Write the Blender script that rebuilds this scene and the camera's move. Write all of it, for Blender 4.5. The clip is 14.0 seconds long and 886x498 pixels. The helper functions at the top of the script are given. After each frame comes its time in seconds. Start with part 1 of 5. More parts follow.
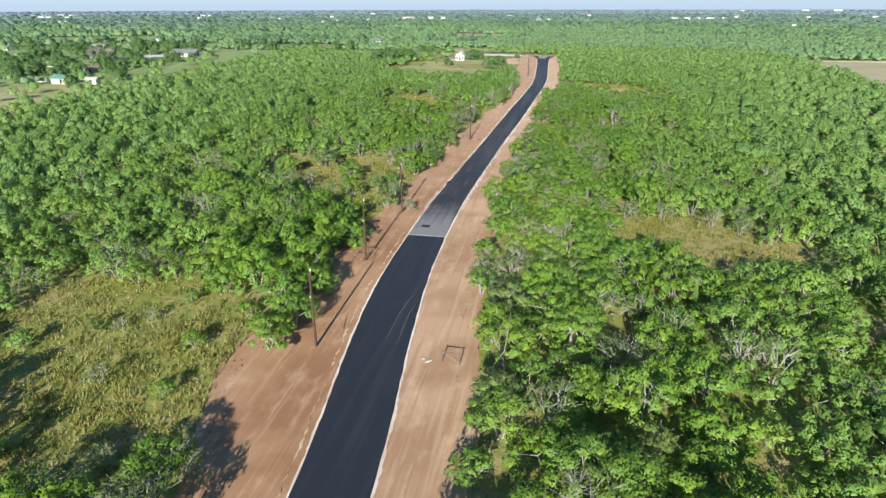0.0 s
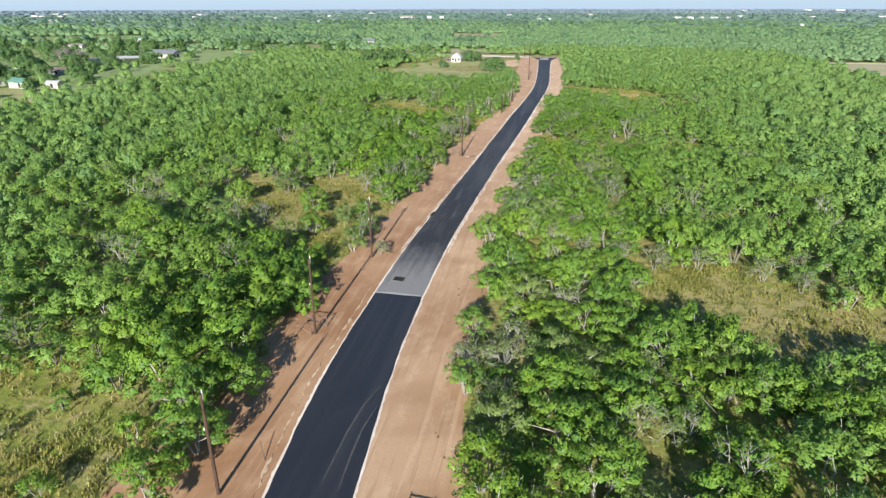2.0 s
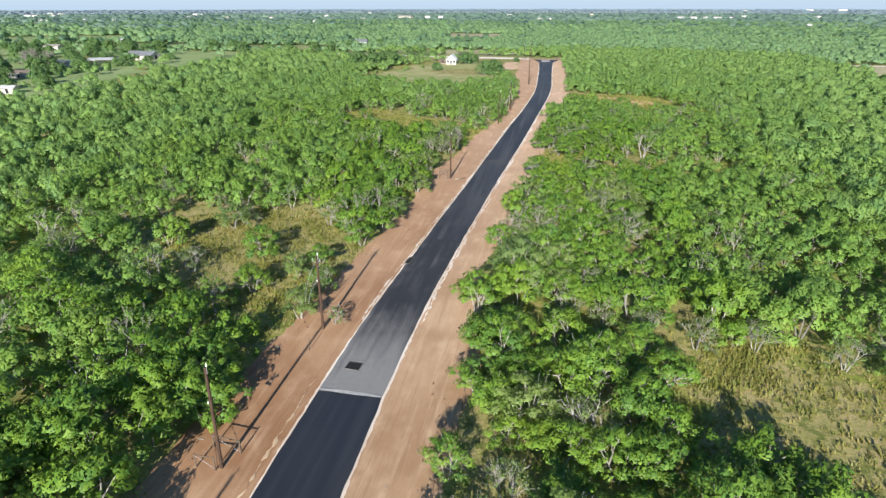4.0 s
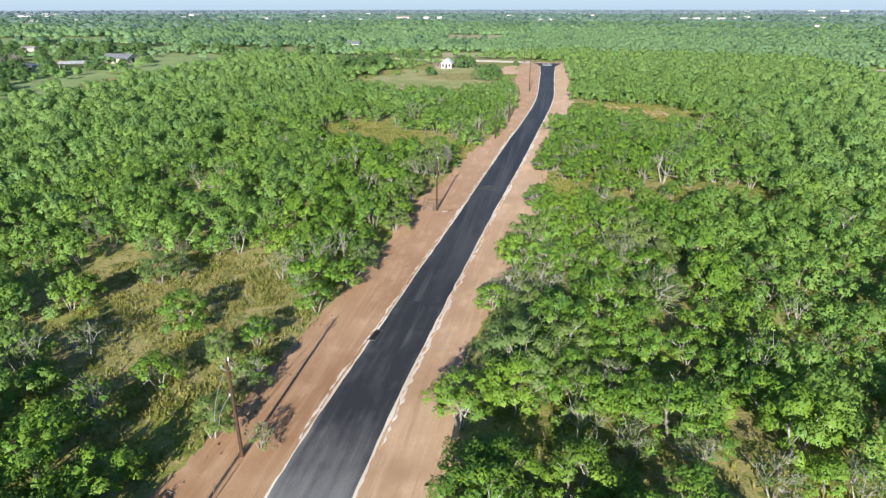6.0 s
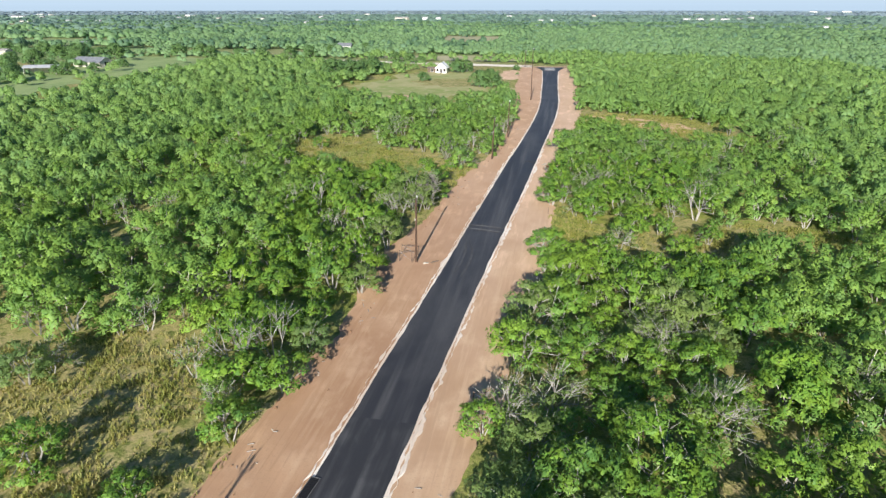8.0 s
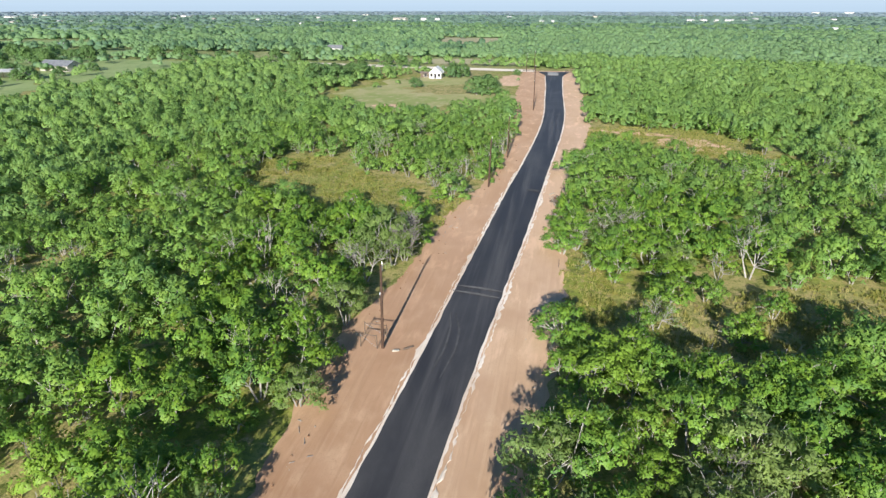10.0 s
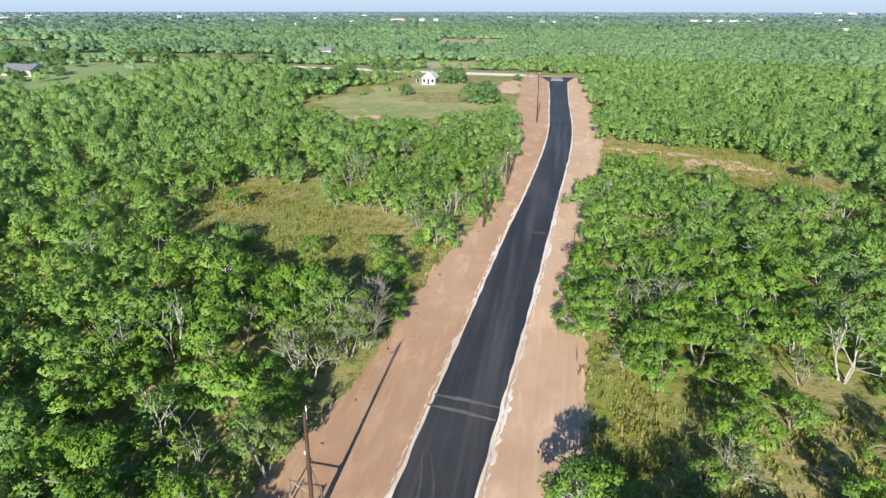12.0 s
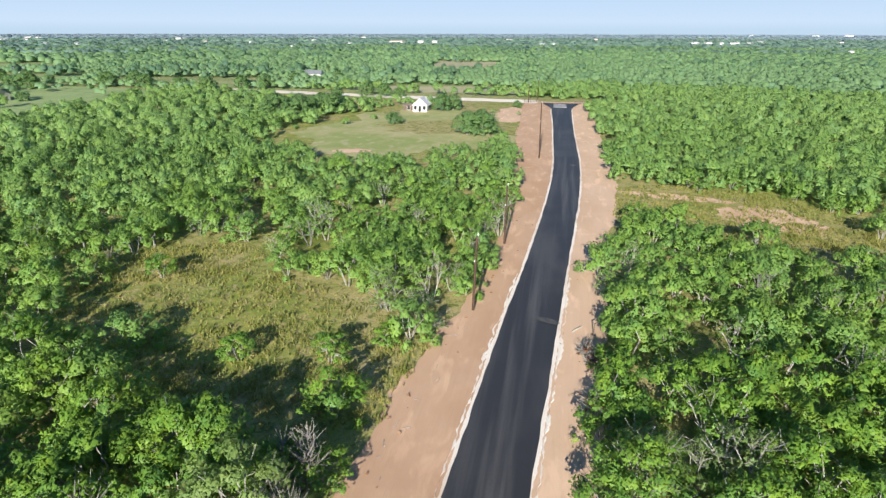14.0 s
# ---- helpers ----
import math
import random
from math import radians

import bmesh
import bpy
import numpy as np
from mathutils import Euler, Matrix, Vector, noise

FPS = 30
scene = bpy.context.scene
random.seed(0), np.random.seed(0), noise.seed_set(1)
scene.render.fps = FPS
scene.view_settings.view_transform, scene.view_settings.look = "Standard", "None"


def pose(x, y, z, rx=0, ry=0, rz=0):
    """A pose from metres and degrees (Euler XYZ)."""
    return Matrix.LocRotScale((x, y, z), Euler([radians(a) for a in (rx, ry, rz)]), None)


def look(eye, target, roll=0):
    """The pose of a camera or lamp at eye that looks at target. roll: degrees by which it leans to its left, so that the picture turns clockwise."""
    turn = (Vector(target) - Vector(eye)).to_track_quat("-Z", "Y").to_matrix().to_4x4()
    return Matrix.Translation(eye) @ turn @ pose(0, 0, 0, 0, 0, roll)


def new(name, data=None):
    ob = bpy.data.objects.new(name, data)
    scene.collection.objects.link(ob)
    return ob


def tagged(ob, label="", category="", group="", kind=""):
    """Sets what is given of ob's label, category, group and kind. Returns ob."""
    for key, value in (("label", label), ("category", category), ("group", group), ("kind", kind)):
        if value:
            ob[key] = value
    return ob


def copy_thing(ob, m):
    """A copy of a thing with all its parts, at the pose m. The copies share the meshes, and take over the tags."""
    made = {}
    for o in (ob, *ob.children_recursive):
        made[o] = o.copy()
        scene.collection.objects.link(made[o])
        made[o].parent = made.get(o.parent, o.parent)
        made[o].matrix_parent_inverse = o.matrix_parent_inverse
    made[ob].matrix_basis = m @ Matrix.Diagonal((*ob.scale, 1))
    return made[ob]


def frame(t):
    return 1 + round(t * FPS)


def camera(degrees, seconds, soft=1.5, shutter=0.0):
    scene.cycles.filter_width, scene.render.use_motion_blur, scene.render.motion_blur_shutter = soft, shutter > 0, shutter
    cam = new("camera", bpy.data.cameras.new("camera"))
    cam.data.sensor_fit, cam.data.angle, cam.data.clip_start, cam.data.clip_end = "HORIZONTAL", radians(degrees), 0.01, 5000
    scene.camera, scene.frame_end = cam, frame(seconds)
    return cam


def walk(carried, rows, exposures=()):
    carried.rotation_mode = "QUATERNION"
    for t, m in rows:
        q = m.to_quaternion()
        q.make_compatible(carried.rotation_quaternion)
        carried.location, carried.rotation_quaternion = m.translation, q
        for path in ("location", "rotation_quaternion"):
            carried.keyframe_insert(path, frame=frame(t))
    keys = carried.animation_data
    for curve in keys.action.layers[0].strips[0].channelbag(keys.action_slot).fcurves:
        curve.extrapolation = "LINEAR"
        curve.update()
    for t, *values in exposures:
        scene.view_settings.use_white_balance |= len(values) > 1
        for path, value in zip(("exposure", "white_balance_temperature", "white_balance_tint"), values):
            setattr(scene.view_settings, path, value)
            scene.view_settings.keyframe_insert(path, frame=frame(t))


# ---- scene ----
# ======== camera ========
cam = camera(72.0, 14.0, soft=1.4)
PATH = [
    (0.0, 0.00, 0.00, 38.20, 10.89, -21.81, -0.18),
    (0.5, -0.42, 6.03, 38.10, 10.89, -21.81, -0.17),
    (1.0, -0.84, 12.15, 37.88, 10.89, -21.82, -0.16),
    (1.5, -1.20, 18.23, 37.65, 10.90, -21.84, -0.15),
    (2.0, -1.57, 24.34, 37.36, 10.90, -21.85, -0.14),
    (2.5, -1.93, 30.50, 37.06, 10.90, -21.86, -0.13),
    (3.0, -2.27, 36.50, 36.85, 10.90, -21.86, -0.12),
    (5.5, -3.95, 63.56, 36.38, 10.91, -21.81, -0.08),
    (6.0, -4.36, 69.20, 36.34, 10.91, -21.80, -0.07),
    (6.5, -4.76, 74.94, 36.30, 10.91, -21.79, -0.06),
    (7.0, -5.20, 80.70, 36.21, 10.91, -21.76, -0.06),
    (7.5, -5.68, 86.56, 36.08, 10.91, -21.74, -0.05),
    (8.0, -6.22, 92.46, 35.96, 10.92, -21.74, -0.04),
    (10.5, -8.78, 121.65, 35.34, 10.92, -21.66, 0.01),
    (11.0, -9.28, 127.40, 35.25, 10.93, -21.66, 0.01),
    (11.5, -9.80, 133.17, 35.14, 10.93, -21.65, 0.02),
    (12.0, -10.33, 139.04, 35.06, 10.93, -21.63, 0.03),
    (12.5, -10.81, 144.90, 34.94, 10.93, -21.43, 0.04),
    (13.0, -11.22, 150.70, 34.85, 10.93, -20.95, 0.05),
    (13.5, -11.62, 156.25, 34.75, 10.93, -20.36, 0.06),
    (14.0, -12.06, 161.79, 34.67, 10.94, -19.79, 0.07),
]
walk(cam, [(t, pose(x, y, z, 90 + pitch, 0, yaw) @ pose(0, 0, 0, 0, 0, roll)) for t, x, y, z, yaw, pitch, roll in PATH])

# ======== light ========
SUN_UP = 20.5
world = bpy.data.worlds.new("sky")
scene.world = world
world.use_nodes = True
sky = world.node_tree.nodes.new("ShaderNodeTexSky")
sky.sky_type, sky.sun_disc = "NISHITA", False
sky.sun_elevation, sky.sun_rotation = radians(SUN_UP), radians(181)
sky.air_density, sky.dust_density, sky.ozone_density = 1.0, 0.0, 5.0
background = world.node_tree.nodes["Background"]
background.inputs["Strength"].default_value = 0.074
world.node_tree.links.new(sky.outputs[0], background.inputs["Color"])
lamp = bpy.data.lights.new("sun", "SUN")
lamp.energy, lamp.angle, lamp.color = 5.0, radians(0.6), (1.0, 0.95, 0.87)
sun = new("sun", lamp)
sun.matrix_world = look((0, 0, 120), (-1.5, 100, 120 - 100 * math.tan(radians(SUN_UP))))
scene.view_settings.exposure = 0.93


# ======== the lie of the land ========
def gz(x, y):
    """Height of the ground: a steady rise along the road, then level country."""
    x, y = np.asarray(x, float), np.asarray(y, float)
    up = np.where(y < 380, y, 380 + 60 * (1 - np.exp(-np.maximum(y - 380, 0) / 60)))
    up = np.maximum(up, -200) - 450 * np.clip((y - 1500) / 3200, 0, 1)
    return -0.0019 * np.clip(x, -300, 300) + 0.01995 * up


def smooth_line(knots):
    """A smooth function x(y) through knots of (y, x)."""
    ys, xs = np.array(knots, float).T
    fine = np.arange(-250, 430, 1.0)
    base = np.interp(fine, ys, xs)
    kernel = np.exp(-0.5 * (np.arange(-18, 19) / 7.0) ** 2)
    base = np.convolve(np.pad(base, 18, mode="edge"), kernel / kernel.sum(), "valid")
    return lambda y: np.interp(y, fine, base)


road_left = smooth_line([(-250, -20), (0, -19.0), (36, -19.5), (44, -20.6), (53, -21.9), (62, -23.0), (71, -23.9), (81, -24.3), (94, -24.1), (105, -24.1),
                         (117, -23.6), (130, -22.5), (145, -21.8), (162, -20.5), (175, -19.8), (190, -19.0), (205, -18.0), (220, -17.3),
                         (234, -16.1), (245, -15.3), (261, -14.4), (281, -13.4), (304, -13.3), (329, -14.2), (350, -14.6), (372, -15.6), (385, -16.2), (430, -16.4)])
road_right = smooth_line([(-250, -14), (0, -12.8), (37, -12.9), (44, -13.6), (52, -14.9), (58, -15.5), (67, -16.4), (80, -17.5), (94, -17.8), (106, -17.8),
                          (119, -17.5), (131, -16.8), (144, -16.1), (159, -15.2), (178, -14.0), (196, -12.7), (216, -11.4), (242, -10.0),
                          (262, -8.7), (283, -7.7), (307, -7.6), (334, -8.5), (364, -9.0), (385, -9.2), (430, -9.2)])
verge_left = smooth_line([(-250, -27), (30, -25.5), (36, -29), (48, -34), (58, -37), (64, -33), (74, -32), (81, -33.2), (90, -32.4), (110, -31.6), (118, -30.6),
                          (128, -30.2), (142, -28.4), (158, -28.0), (166, -29.5), (175, -29.0), (183, -25.6), (195, -25.4), (205, -25.0), (217, -23.7),
                          (225, -20.9), (243, -19.4), (260, -19.3), (276, -19.7), (298, -21.6), (326, -23.8), (362, -24.8), (385, -26), (430, -27)])
verge_right = smooth_line([(-250, -7), (38, -6.2), (58, -7.0), (73, -10.4), (88, -11.2), (97, -10.2), (104, -9.9), (110, -11), (118, -14.6), (123, -14.2),
                           (130, -12.2), (138, -9.9), (151, -9.2), (159, -9.6), (166, -7.2), (180, -7.0), (197, -7.6), (210, -8.4), (220, -7.3),
                           (238, -6.2), (249, -6.4), (256, -3.8), (275, -1.6), (298, -0.9), (330, -1.8), (353, -2.3), (403, -5.0), (430, -5.0)])


# ======== helpers ========
def part(name, bm, material, parent=None, label=""):
    """Links a bmesh as one mesh object, under a thing or a part."""
    mesh = bpy.data.meshes.new(name)
    bm.to_mesh(mesh)
    bm.free()
    mesh.materials.append(material)
    ob = new(name, mesh)
    if parent is not None:
        ob.parent = parent
    if label:
        ob["label"] = label
    return ob


def thing(name, x, y, turn=0.0, label="", category="", group="", z=None):
    ob = new(name)
    ob.matrix_basis = pose(x, y, float(gz(x, y)) if z is None else z, 0, 0, turn)
    return tagged(ob, label, category, group)


def box(bm, size, at=(0, 0, 0), turn=0.0, tilt=(0.0, 0.0), bevel=0.0):
    made = bmesh.ops.create_cube(bm, size=1, matrix=pose(*at, tilt[0], tilt[1], turn) @ Matrix.Diagonal((*size, 1)))
    if bevel:
        edges = list({e for v in made["verts"] for e in v.link_edges})
        bmesh.ops.bevel(bm, geom=edges, offset=bevel, segments=1, affect="EDGES")
    return bm


def rod(bm, a, b, r0, r1, sides=8):
    """A tapered round bar from a to b."""
    a, b = Vector(a), Vector(b)
    turn = (b - a).to_track_quat("Z", "Y").to_matrix().to_4x4()
    bmesh.ops.create_cone(bm, cap_ends=True, segments=sides, radius1=r0, radius2=r1, depth=(b - a).length,
                          matrix=Matrix.Translation((a + b) / 2) @ turn)
    return bm


def sheet(name, rows, material, kind="structure", label="", category=""):
    """A strip of ground from rows of points, each row from left to right."""
    n = len(rows[0])
    verts = [tuple(p) for row in rows for p in row]
    faces = [(r * n + c, r * n + c + 1, (r + 1) * n + c + 1, (r + 1) * n + c) for r in range(len(rows) - 1) for c in range(n - 1)]
    mesh = bpy.data.meshes.new(name)
    mesh.from_pydata(verts, [], faces)
    mesh.materials.append(material)
    mesh.update()
    return tagged(new(name, mesh), label, category, "", kind)


def face_normals(faces):
    """The normal of each face, at each of its corners."""
    n = np.cross(faces[:, 1] - faces[:, 0], faces[:, 2] - faces[:, 0])
    n /= np.linalg.norm(n, axis=1)[:, None] + 1e-12
    return np.repeat(n[:, None], faces.shape[1], 1)


def pieces(name, *sets):
    """A mesh of loose small faces. sets: arrays of faces (n, corners, 3), each with its material and, for rounded shading, its normals."""
    sets = [(np.ascontiguousarray(e[0], np.float32), e[1], e[2] if len(e) > 2 else None) for e in sets if len(e[0])]
    corners = np.concatenate([np.full(len(f), f.shape[1], np.int32) for f, _, _ in sets])
    verts = np.concatenate([f.reshape(-1, 3) for f, _, _ in sets])
    mesh = bpy.data.meshes.new(name)
    mesh.vertices.add(len(verts))
    mesh.vertices.foreach_set("co", verts.ravel())
    mesh.loops.add(len(verts))
    mesh.loops.foreach_set("vertex_index", np.arange(len(verts), dtype=np.int32))
    mesh.polygons.add(len(corners))
    mesh.polygons.foreach_set("loop_start", np.r_[0, np.cumsum(corners)[:-1]].astype(np.int32))
    for _, m, _ in sets:
        mesh.materials.append(m)
    mesh.polygons.foreach_set("material_index", np.repeat(np.arange(len(sets), dtype=np.int32), [len(f) for f, _, _ in sets]))
    mesh.update(calc_edges=True)
    if any(n is not None for _, _, n in sets):
        normals = np.concatenate([(face_normals(f) if n is None else n).reshape(-1, 3) for f, _, n in sets]).astype(np.float32)
        mesh.attributes.new("custom_normal", "FLOAT_VECTOR", "POINT").data.foreach_set("vector", normals.ravel())
    return new(name, mesh)


# ======== materials ========
def material(name, roughness=0.9, metallic=0.0):
    m = bpy.data.materials.new(name)
    m.use_nodes = True
    t = m.node_tree
    b = t.nodes["Principled BSDF"]
    b.inputs["Roughness"].default_value, b.inputs["Metallic"].default_value = roughness, metallic
    b.inputs["Specular IOR Level"].default_value = 0.25
    return m, t, b


def node(t, kind, **inputs):
    n = t.nodes.new(kind)
    for key, value in inputs.items():
        slot = n.inputs[key.replace("_", " ")]
        if isinstance(value, bpy.types.NodeSocket):
            t.links.new(value, slot)
        else:
            slot.default_value = value
    return n


def place_of(t, stretch=(1, 1, 1), turn=0.0):
    where = t.nodes.new("ShaderNodeNewGeometry").outputs["Position"]
    return node(t, "ShaderNodeMapping", Vector=where, Scale=stretch, Rotation=(0, 0, turn)).outputs[0]


def noisy(t, scale, detail=4.0, stretch=(1, 1, 1), rough=0.55, warp=0.0, turn=0.0):
    return node(t, "ShaderNodeTexNoise", Vector=place_of(t, stretch, turn), Scale=scale, Detail=detail, Roughness=rough, Distortion=warp).outputs["Fac"]


def ramp(t, fac, stops):
    n = t.nodes.new("ShaderNodeValToRGB")
    t.links.new(fac, n.inputs[0])
    while len(n.color_ramp.elements) < len(stops):
        n.color_ramp.elements.new(0.5)
    for e, (at, colour) in zip(n.color_ramp.elements, stops):
        e.position = at
        e.color = (*colour, 1) if len(colour) == 3 else colour
    return n.outputs[0]


def level(t, fac, low, high):
    """0 below low, 1 above high."""
    n = t.nodes.new("ShaderNodeMapRange")
    n.interpolation_type = "SMOOTHSTEP"
    t.links.new(fac, n.inputs[0])
    n.inputs[1].default_value, n.inputs[2].default_value = low, high
    return n.outputs[0]


def blend(t, fac, a, b, how="MIX"):
    n = t.nodes.new("ShaderNodeMix")
    n.data_type, n.blend_type = "RGBA", how
    for slot, value in ((n.inputs[0], fac), (n.inputs[6], a), (n.inputs[7], b)):
        if isinstance(value, bpy.types.NodeSocket):
            t.links.new(value, slot)
        elif slot.type == "RGBA":
            slot.default_value = (*value, 1)
        else:
            slot.default_value = value
    return n.outputs[2]


def bump(t, b, height, strength, distance):
    n = node(t, "ShaderNodeBump", Height=height, Strength=strength, Distance=distance)
    t.links.new(n.outputs[0], b.inputs["Normal"])


def plain(name, colour, roughness=0.7, metallic=0.0, wear=0.25, scale=3.0):
    """Paint, metal or wood with stains at two scales."""
    m, t, b = material(name, roughness, metallic)
    coarse, fine = noisy(t, scale, 4), noisy(t, scale * 9, 3)
    dark = tuple(c * (1 - wear) for c in colour)
    c = blend(t, level(t, coarse, 0.35, 0.7), colour, dark)
    c = blend(t, level(t, fine, 0.4, 0.8), c, tuple(c * (1 - wear * 0.7) for c in colour))
    t.links.new(c, b.inputs["Base Color"])
    bump(t, b, fine, 0.3, 0.02)
    return m


def leaf_material(name, light, dark, yellow, glow=0.35, spray=0.0, holes=0.455):
    """Foliage. spray: the size in metres of the leaflets into which a spray of leaves breaks up."""
    m, t, b = material(name, 0.5)
    chance = t.nodes.new("ShaderNodeNewGeometry").outputs["Random Per Island"]
    tree = noisy(t, 0.22, 1)
    calm = tuple(0.5 * (a + b) for a, b in zip(light, dark))
    c = ramp(t, chance, [(0.0, calm), (0.6, light), (1.0, tuple(0.6 * a + 0.4 * b for a, b in zip(light, yellow)))])
    c = blend(t, level(t, tree, 0.38, 0.62), c, ramp(t, chance, [(0.0, dark), (0.7, calm), (1.0, light)]))
    c = blend(t, level(t, noisy(t, 0.9, 2, turn=0.3), 0.42, 0.66), c, blend(t, 0.55, c, yellow))
    c = blend(t, level(t, noisy(t, 0.11, 2), 0.5, 0.68), c, blend(t, 0.5, c, yellow))
    cool = (dark[0] * 0.85, dark[1] * 1.02, dark[2] * 1.9)
    c = blend(t, level(t, noisy(t, 0.17, 1, turn=0.7), 0.56, 0.70), c, blend(t, 0.25, c, cool))
    t.links.new(c, b.inputs["Base Color"])
    through_light = node(t, "ShaderNodeBsdfTranslucent", Color=blend(t, 0.5, c, yellow))
    mix = node(t, "ShaderNodeMixShader", Fac=glow)
    t.links.new(b.outputs[0], mix.inputs[1])
    t.links.new(through_light.outputs[0], mix.inputs[2])
    last = mix
    if spray:
        leaflets = noisy(t, 0.55 / spray, 1, turn=0.4)
        bump(t, b, leaflets, 0.9, spray * 0.5)
        gap = node(t, "ShaderNodeMath")
        gap.operation = "LESS_THAN"
        t.links.new(leaflets, gap.inputs[0])
        gap.inputs[1].default_value = holes
        last = node(t, "ShaderNodeMixShader", Fac=gap.outputs[0])
        t.links.new(mix.outputs[0], last.inputs[1])
        t.links.new(node(t, "ShaderNodeBsdfTransparent").outputs[0], last.inputs[2])
    t.links.new(last.outputs[0], t.nodes["Material Output"].inputs[0])
    return m


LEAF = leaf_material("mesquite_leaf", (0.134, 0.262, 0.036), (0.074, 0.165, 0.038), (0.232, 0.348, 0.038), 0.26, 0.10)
# next three: mesquite leaf again, paler and bluer by distance, as painted-in haze
LEAF_MID = leaf_material("hazed_leaf_mid", (0.190, 0.335, 0.071), (0.136, 0.258, 0.069), (0.278, 0.405, 0.071), 0.38, 0.14)
LEAF_FURTHER = leaf_material("hazed_leaf_further", (0.224, 0.375, 0.106), (0.182, 0.322, 0.104), (0.300, 0.438, 0.108), 0.44, 0.18)
LEAF_OFF = leaf_material("hazed_leaf_off", (0.258, 0.412, 0.128), (0.226, 0.374, 0.125), (0.318, 0.455, 0.130), 0.5, 0.22)
LEAF_GREY = leaf_material("huisache_leaf", (0.20, 0.295, 0.085), (0.12, 0.20, 0.06), (0.29, 0.38, 0.11), 0.45, 0.10)
# next three: leaves of the far woods, with blue haze put into the base colour
LEAF_FAR = leaf_material("hazed_leaf_far", (0.275, 0.430, 0.205), (0.252, 0.402, 0.200), (0.305, 0.452, 0.207), 0.6)
LEAF_BLUE_HAZE = leaf_material("hazed_leaf_blue", (0.275, 0.405, 0.310), (0.245, 0.375, 0.295), (0.30, 0.43, 0.32), 0.6)
LEAF_HAZE = leaf_material("hazed_leaf_farthest", (0.37, 0.47, 0.52), (0.34, 0.44, 0.50), (0.40, 0.49, 0.53), 0.65)
LEAF_LINE = leaf_material("tree_line_leaf", (0.155, 0.275, 0.150), (0.130, 0.240, 0.138), (0.185, 0.30, 0.155), 0.55)
LEAF_DEAD = leaf_material("dead_leaf", (0.16, 0.075, 0.04), (0.10, 0.05, 0.03), (0.22, 0.11, 0.05), 0.2)
LEAF_OAK = leaf_material("oak_leaf", (0.150, 0.265, 0.092), (0.105, 0.200, 0.075), (0.20, 0.31, 0.10), 0.42, 0.24)
BARK = plain("grey_bark", (0.36, 0.34, 0.305), 0.9, 0, 0.4, 4)
DEADWOOD = plain("bleached_wood", (0.27, 0.25, 0.22), 0.9, 0, 0.35, 4)
POLE_WOOD = plain("creosote_wood", (0.085, 0.052, 0.036), 0.85, 0, 0.4, 2)
POST_WOOD = plain("weathered_post", (0.16, 0.12, 0.09), 0.9, 0, 0.4, 5)
STEEL = plain("galvanised_steel", (0.55, 0.56, 0.57), 0.45, 0.8, 0.2, 6)
RAIL = plain("worn_steel", (0.22, 0.22, 0.23), 0.6, 0.3, 0.3, 4)
PORCELAIN = plain("white_porcelain", (0.8, 0.8, 0.78), 0.3, 0, 0.1, 5)
WALL_WHITE = plain("white_boards", (0.68, 0.67, 0.63), 0.7, 0, 0.12, 1.2)
WALL_CREAM = plain("cream_boards", (0.50, 0.47, 0.40), 0.7, 0, 0.2, 1.2)
ROOF_GREY = plain("grey_tin_roof", (0.33, 0.34, 0.35), 0.45, 0.4, 0.3, 0.8)
ROOF_WHITE = plain("white_tin_roof", (0.56, 0.56, 0.56), 0.45, 0.2, 0.2, 0.8)
ROOF_DULL = plain("dull_tin_roof", (0.40, 0.37, 0.34), 0.6, 0.1, 0.3, 0.8)
ROOF_GREEN = plain("green_tin_roof", (0.16, 0.34, 0.27), 0.5, 0.2, 0.25, 0.8)
ROOF_BROWN = plain("brown_shingle_roof", (0.21, 0.17, 0.14), 0.9, 0, 0.3, 0.8)
DARK = plain("dark_opening", (0.03, 0.03, 0.032), 0.8, 0, 0.2, 1)
CONCRETE = plain("pale_concrete", (0.50, 0.49, 0.47), 0.85, 0, 0.3, 1.5)
IRON = plain("dark_cast_iron", (0.035, 0.034, 0.034), 0.6, 0.5, 0.3, 8)
GUARD = plain("old_concrete", (0.30, 0.30, 0.30), 0.85, 0, 0.3, 1.5)
CLOD = plain("dark_red_clod", (0.27, 0.155, 0.09), 0.95, 0, 0.3, 3)
LIMESTONE = plain("pale_limestone", (0.46, 0.42, 0.35), 0.9, 0, 0.3, 4)
DUST = plain("pale_dust", (0.16, 0.155, 0.15), 0.95, 0, 0.35, 1.2)


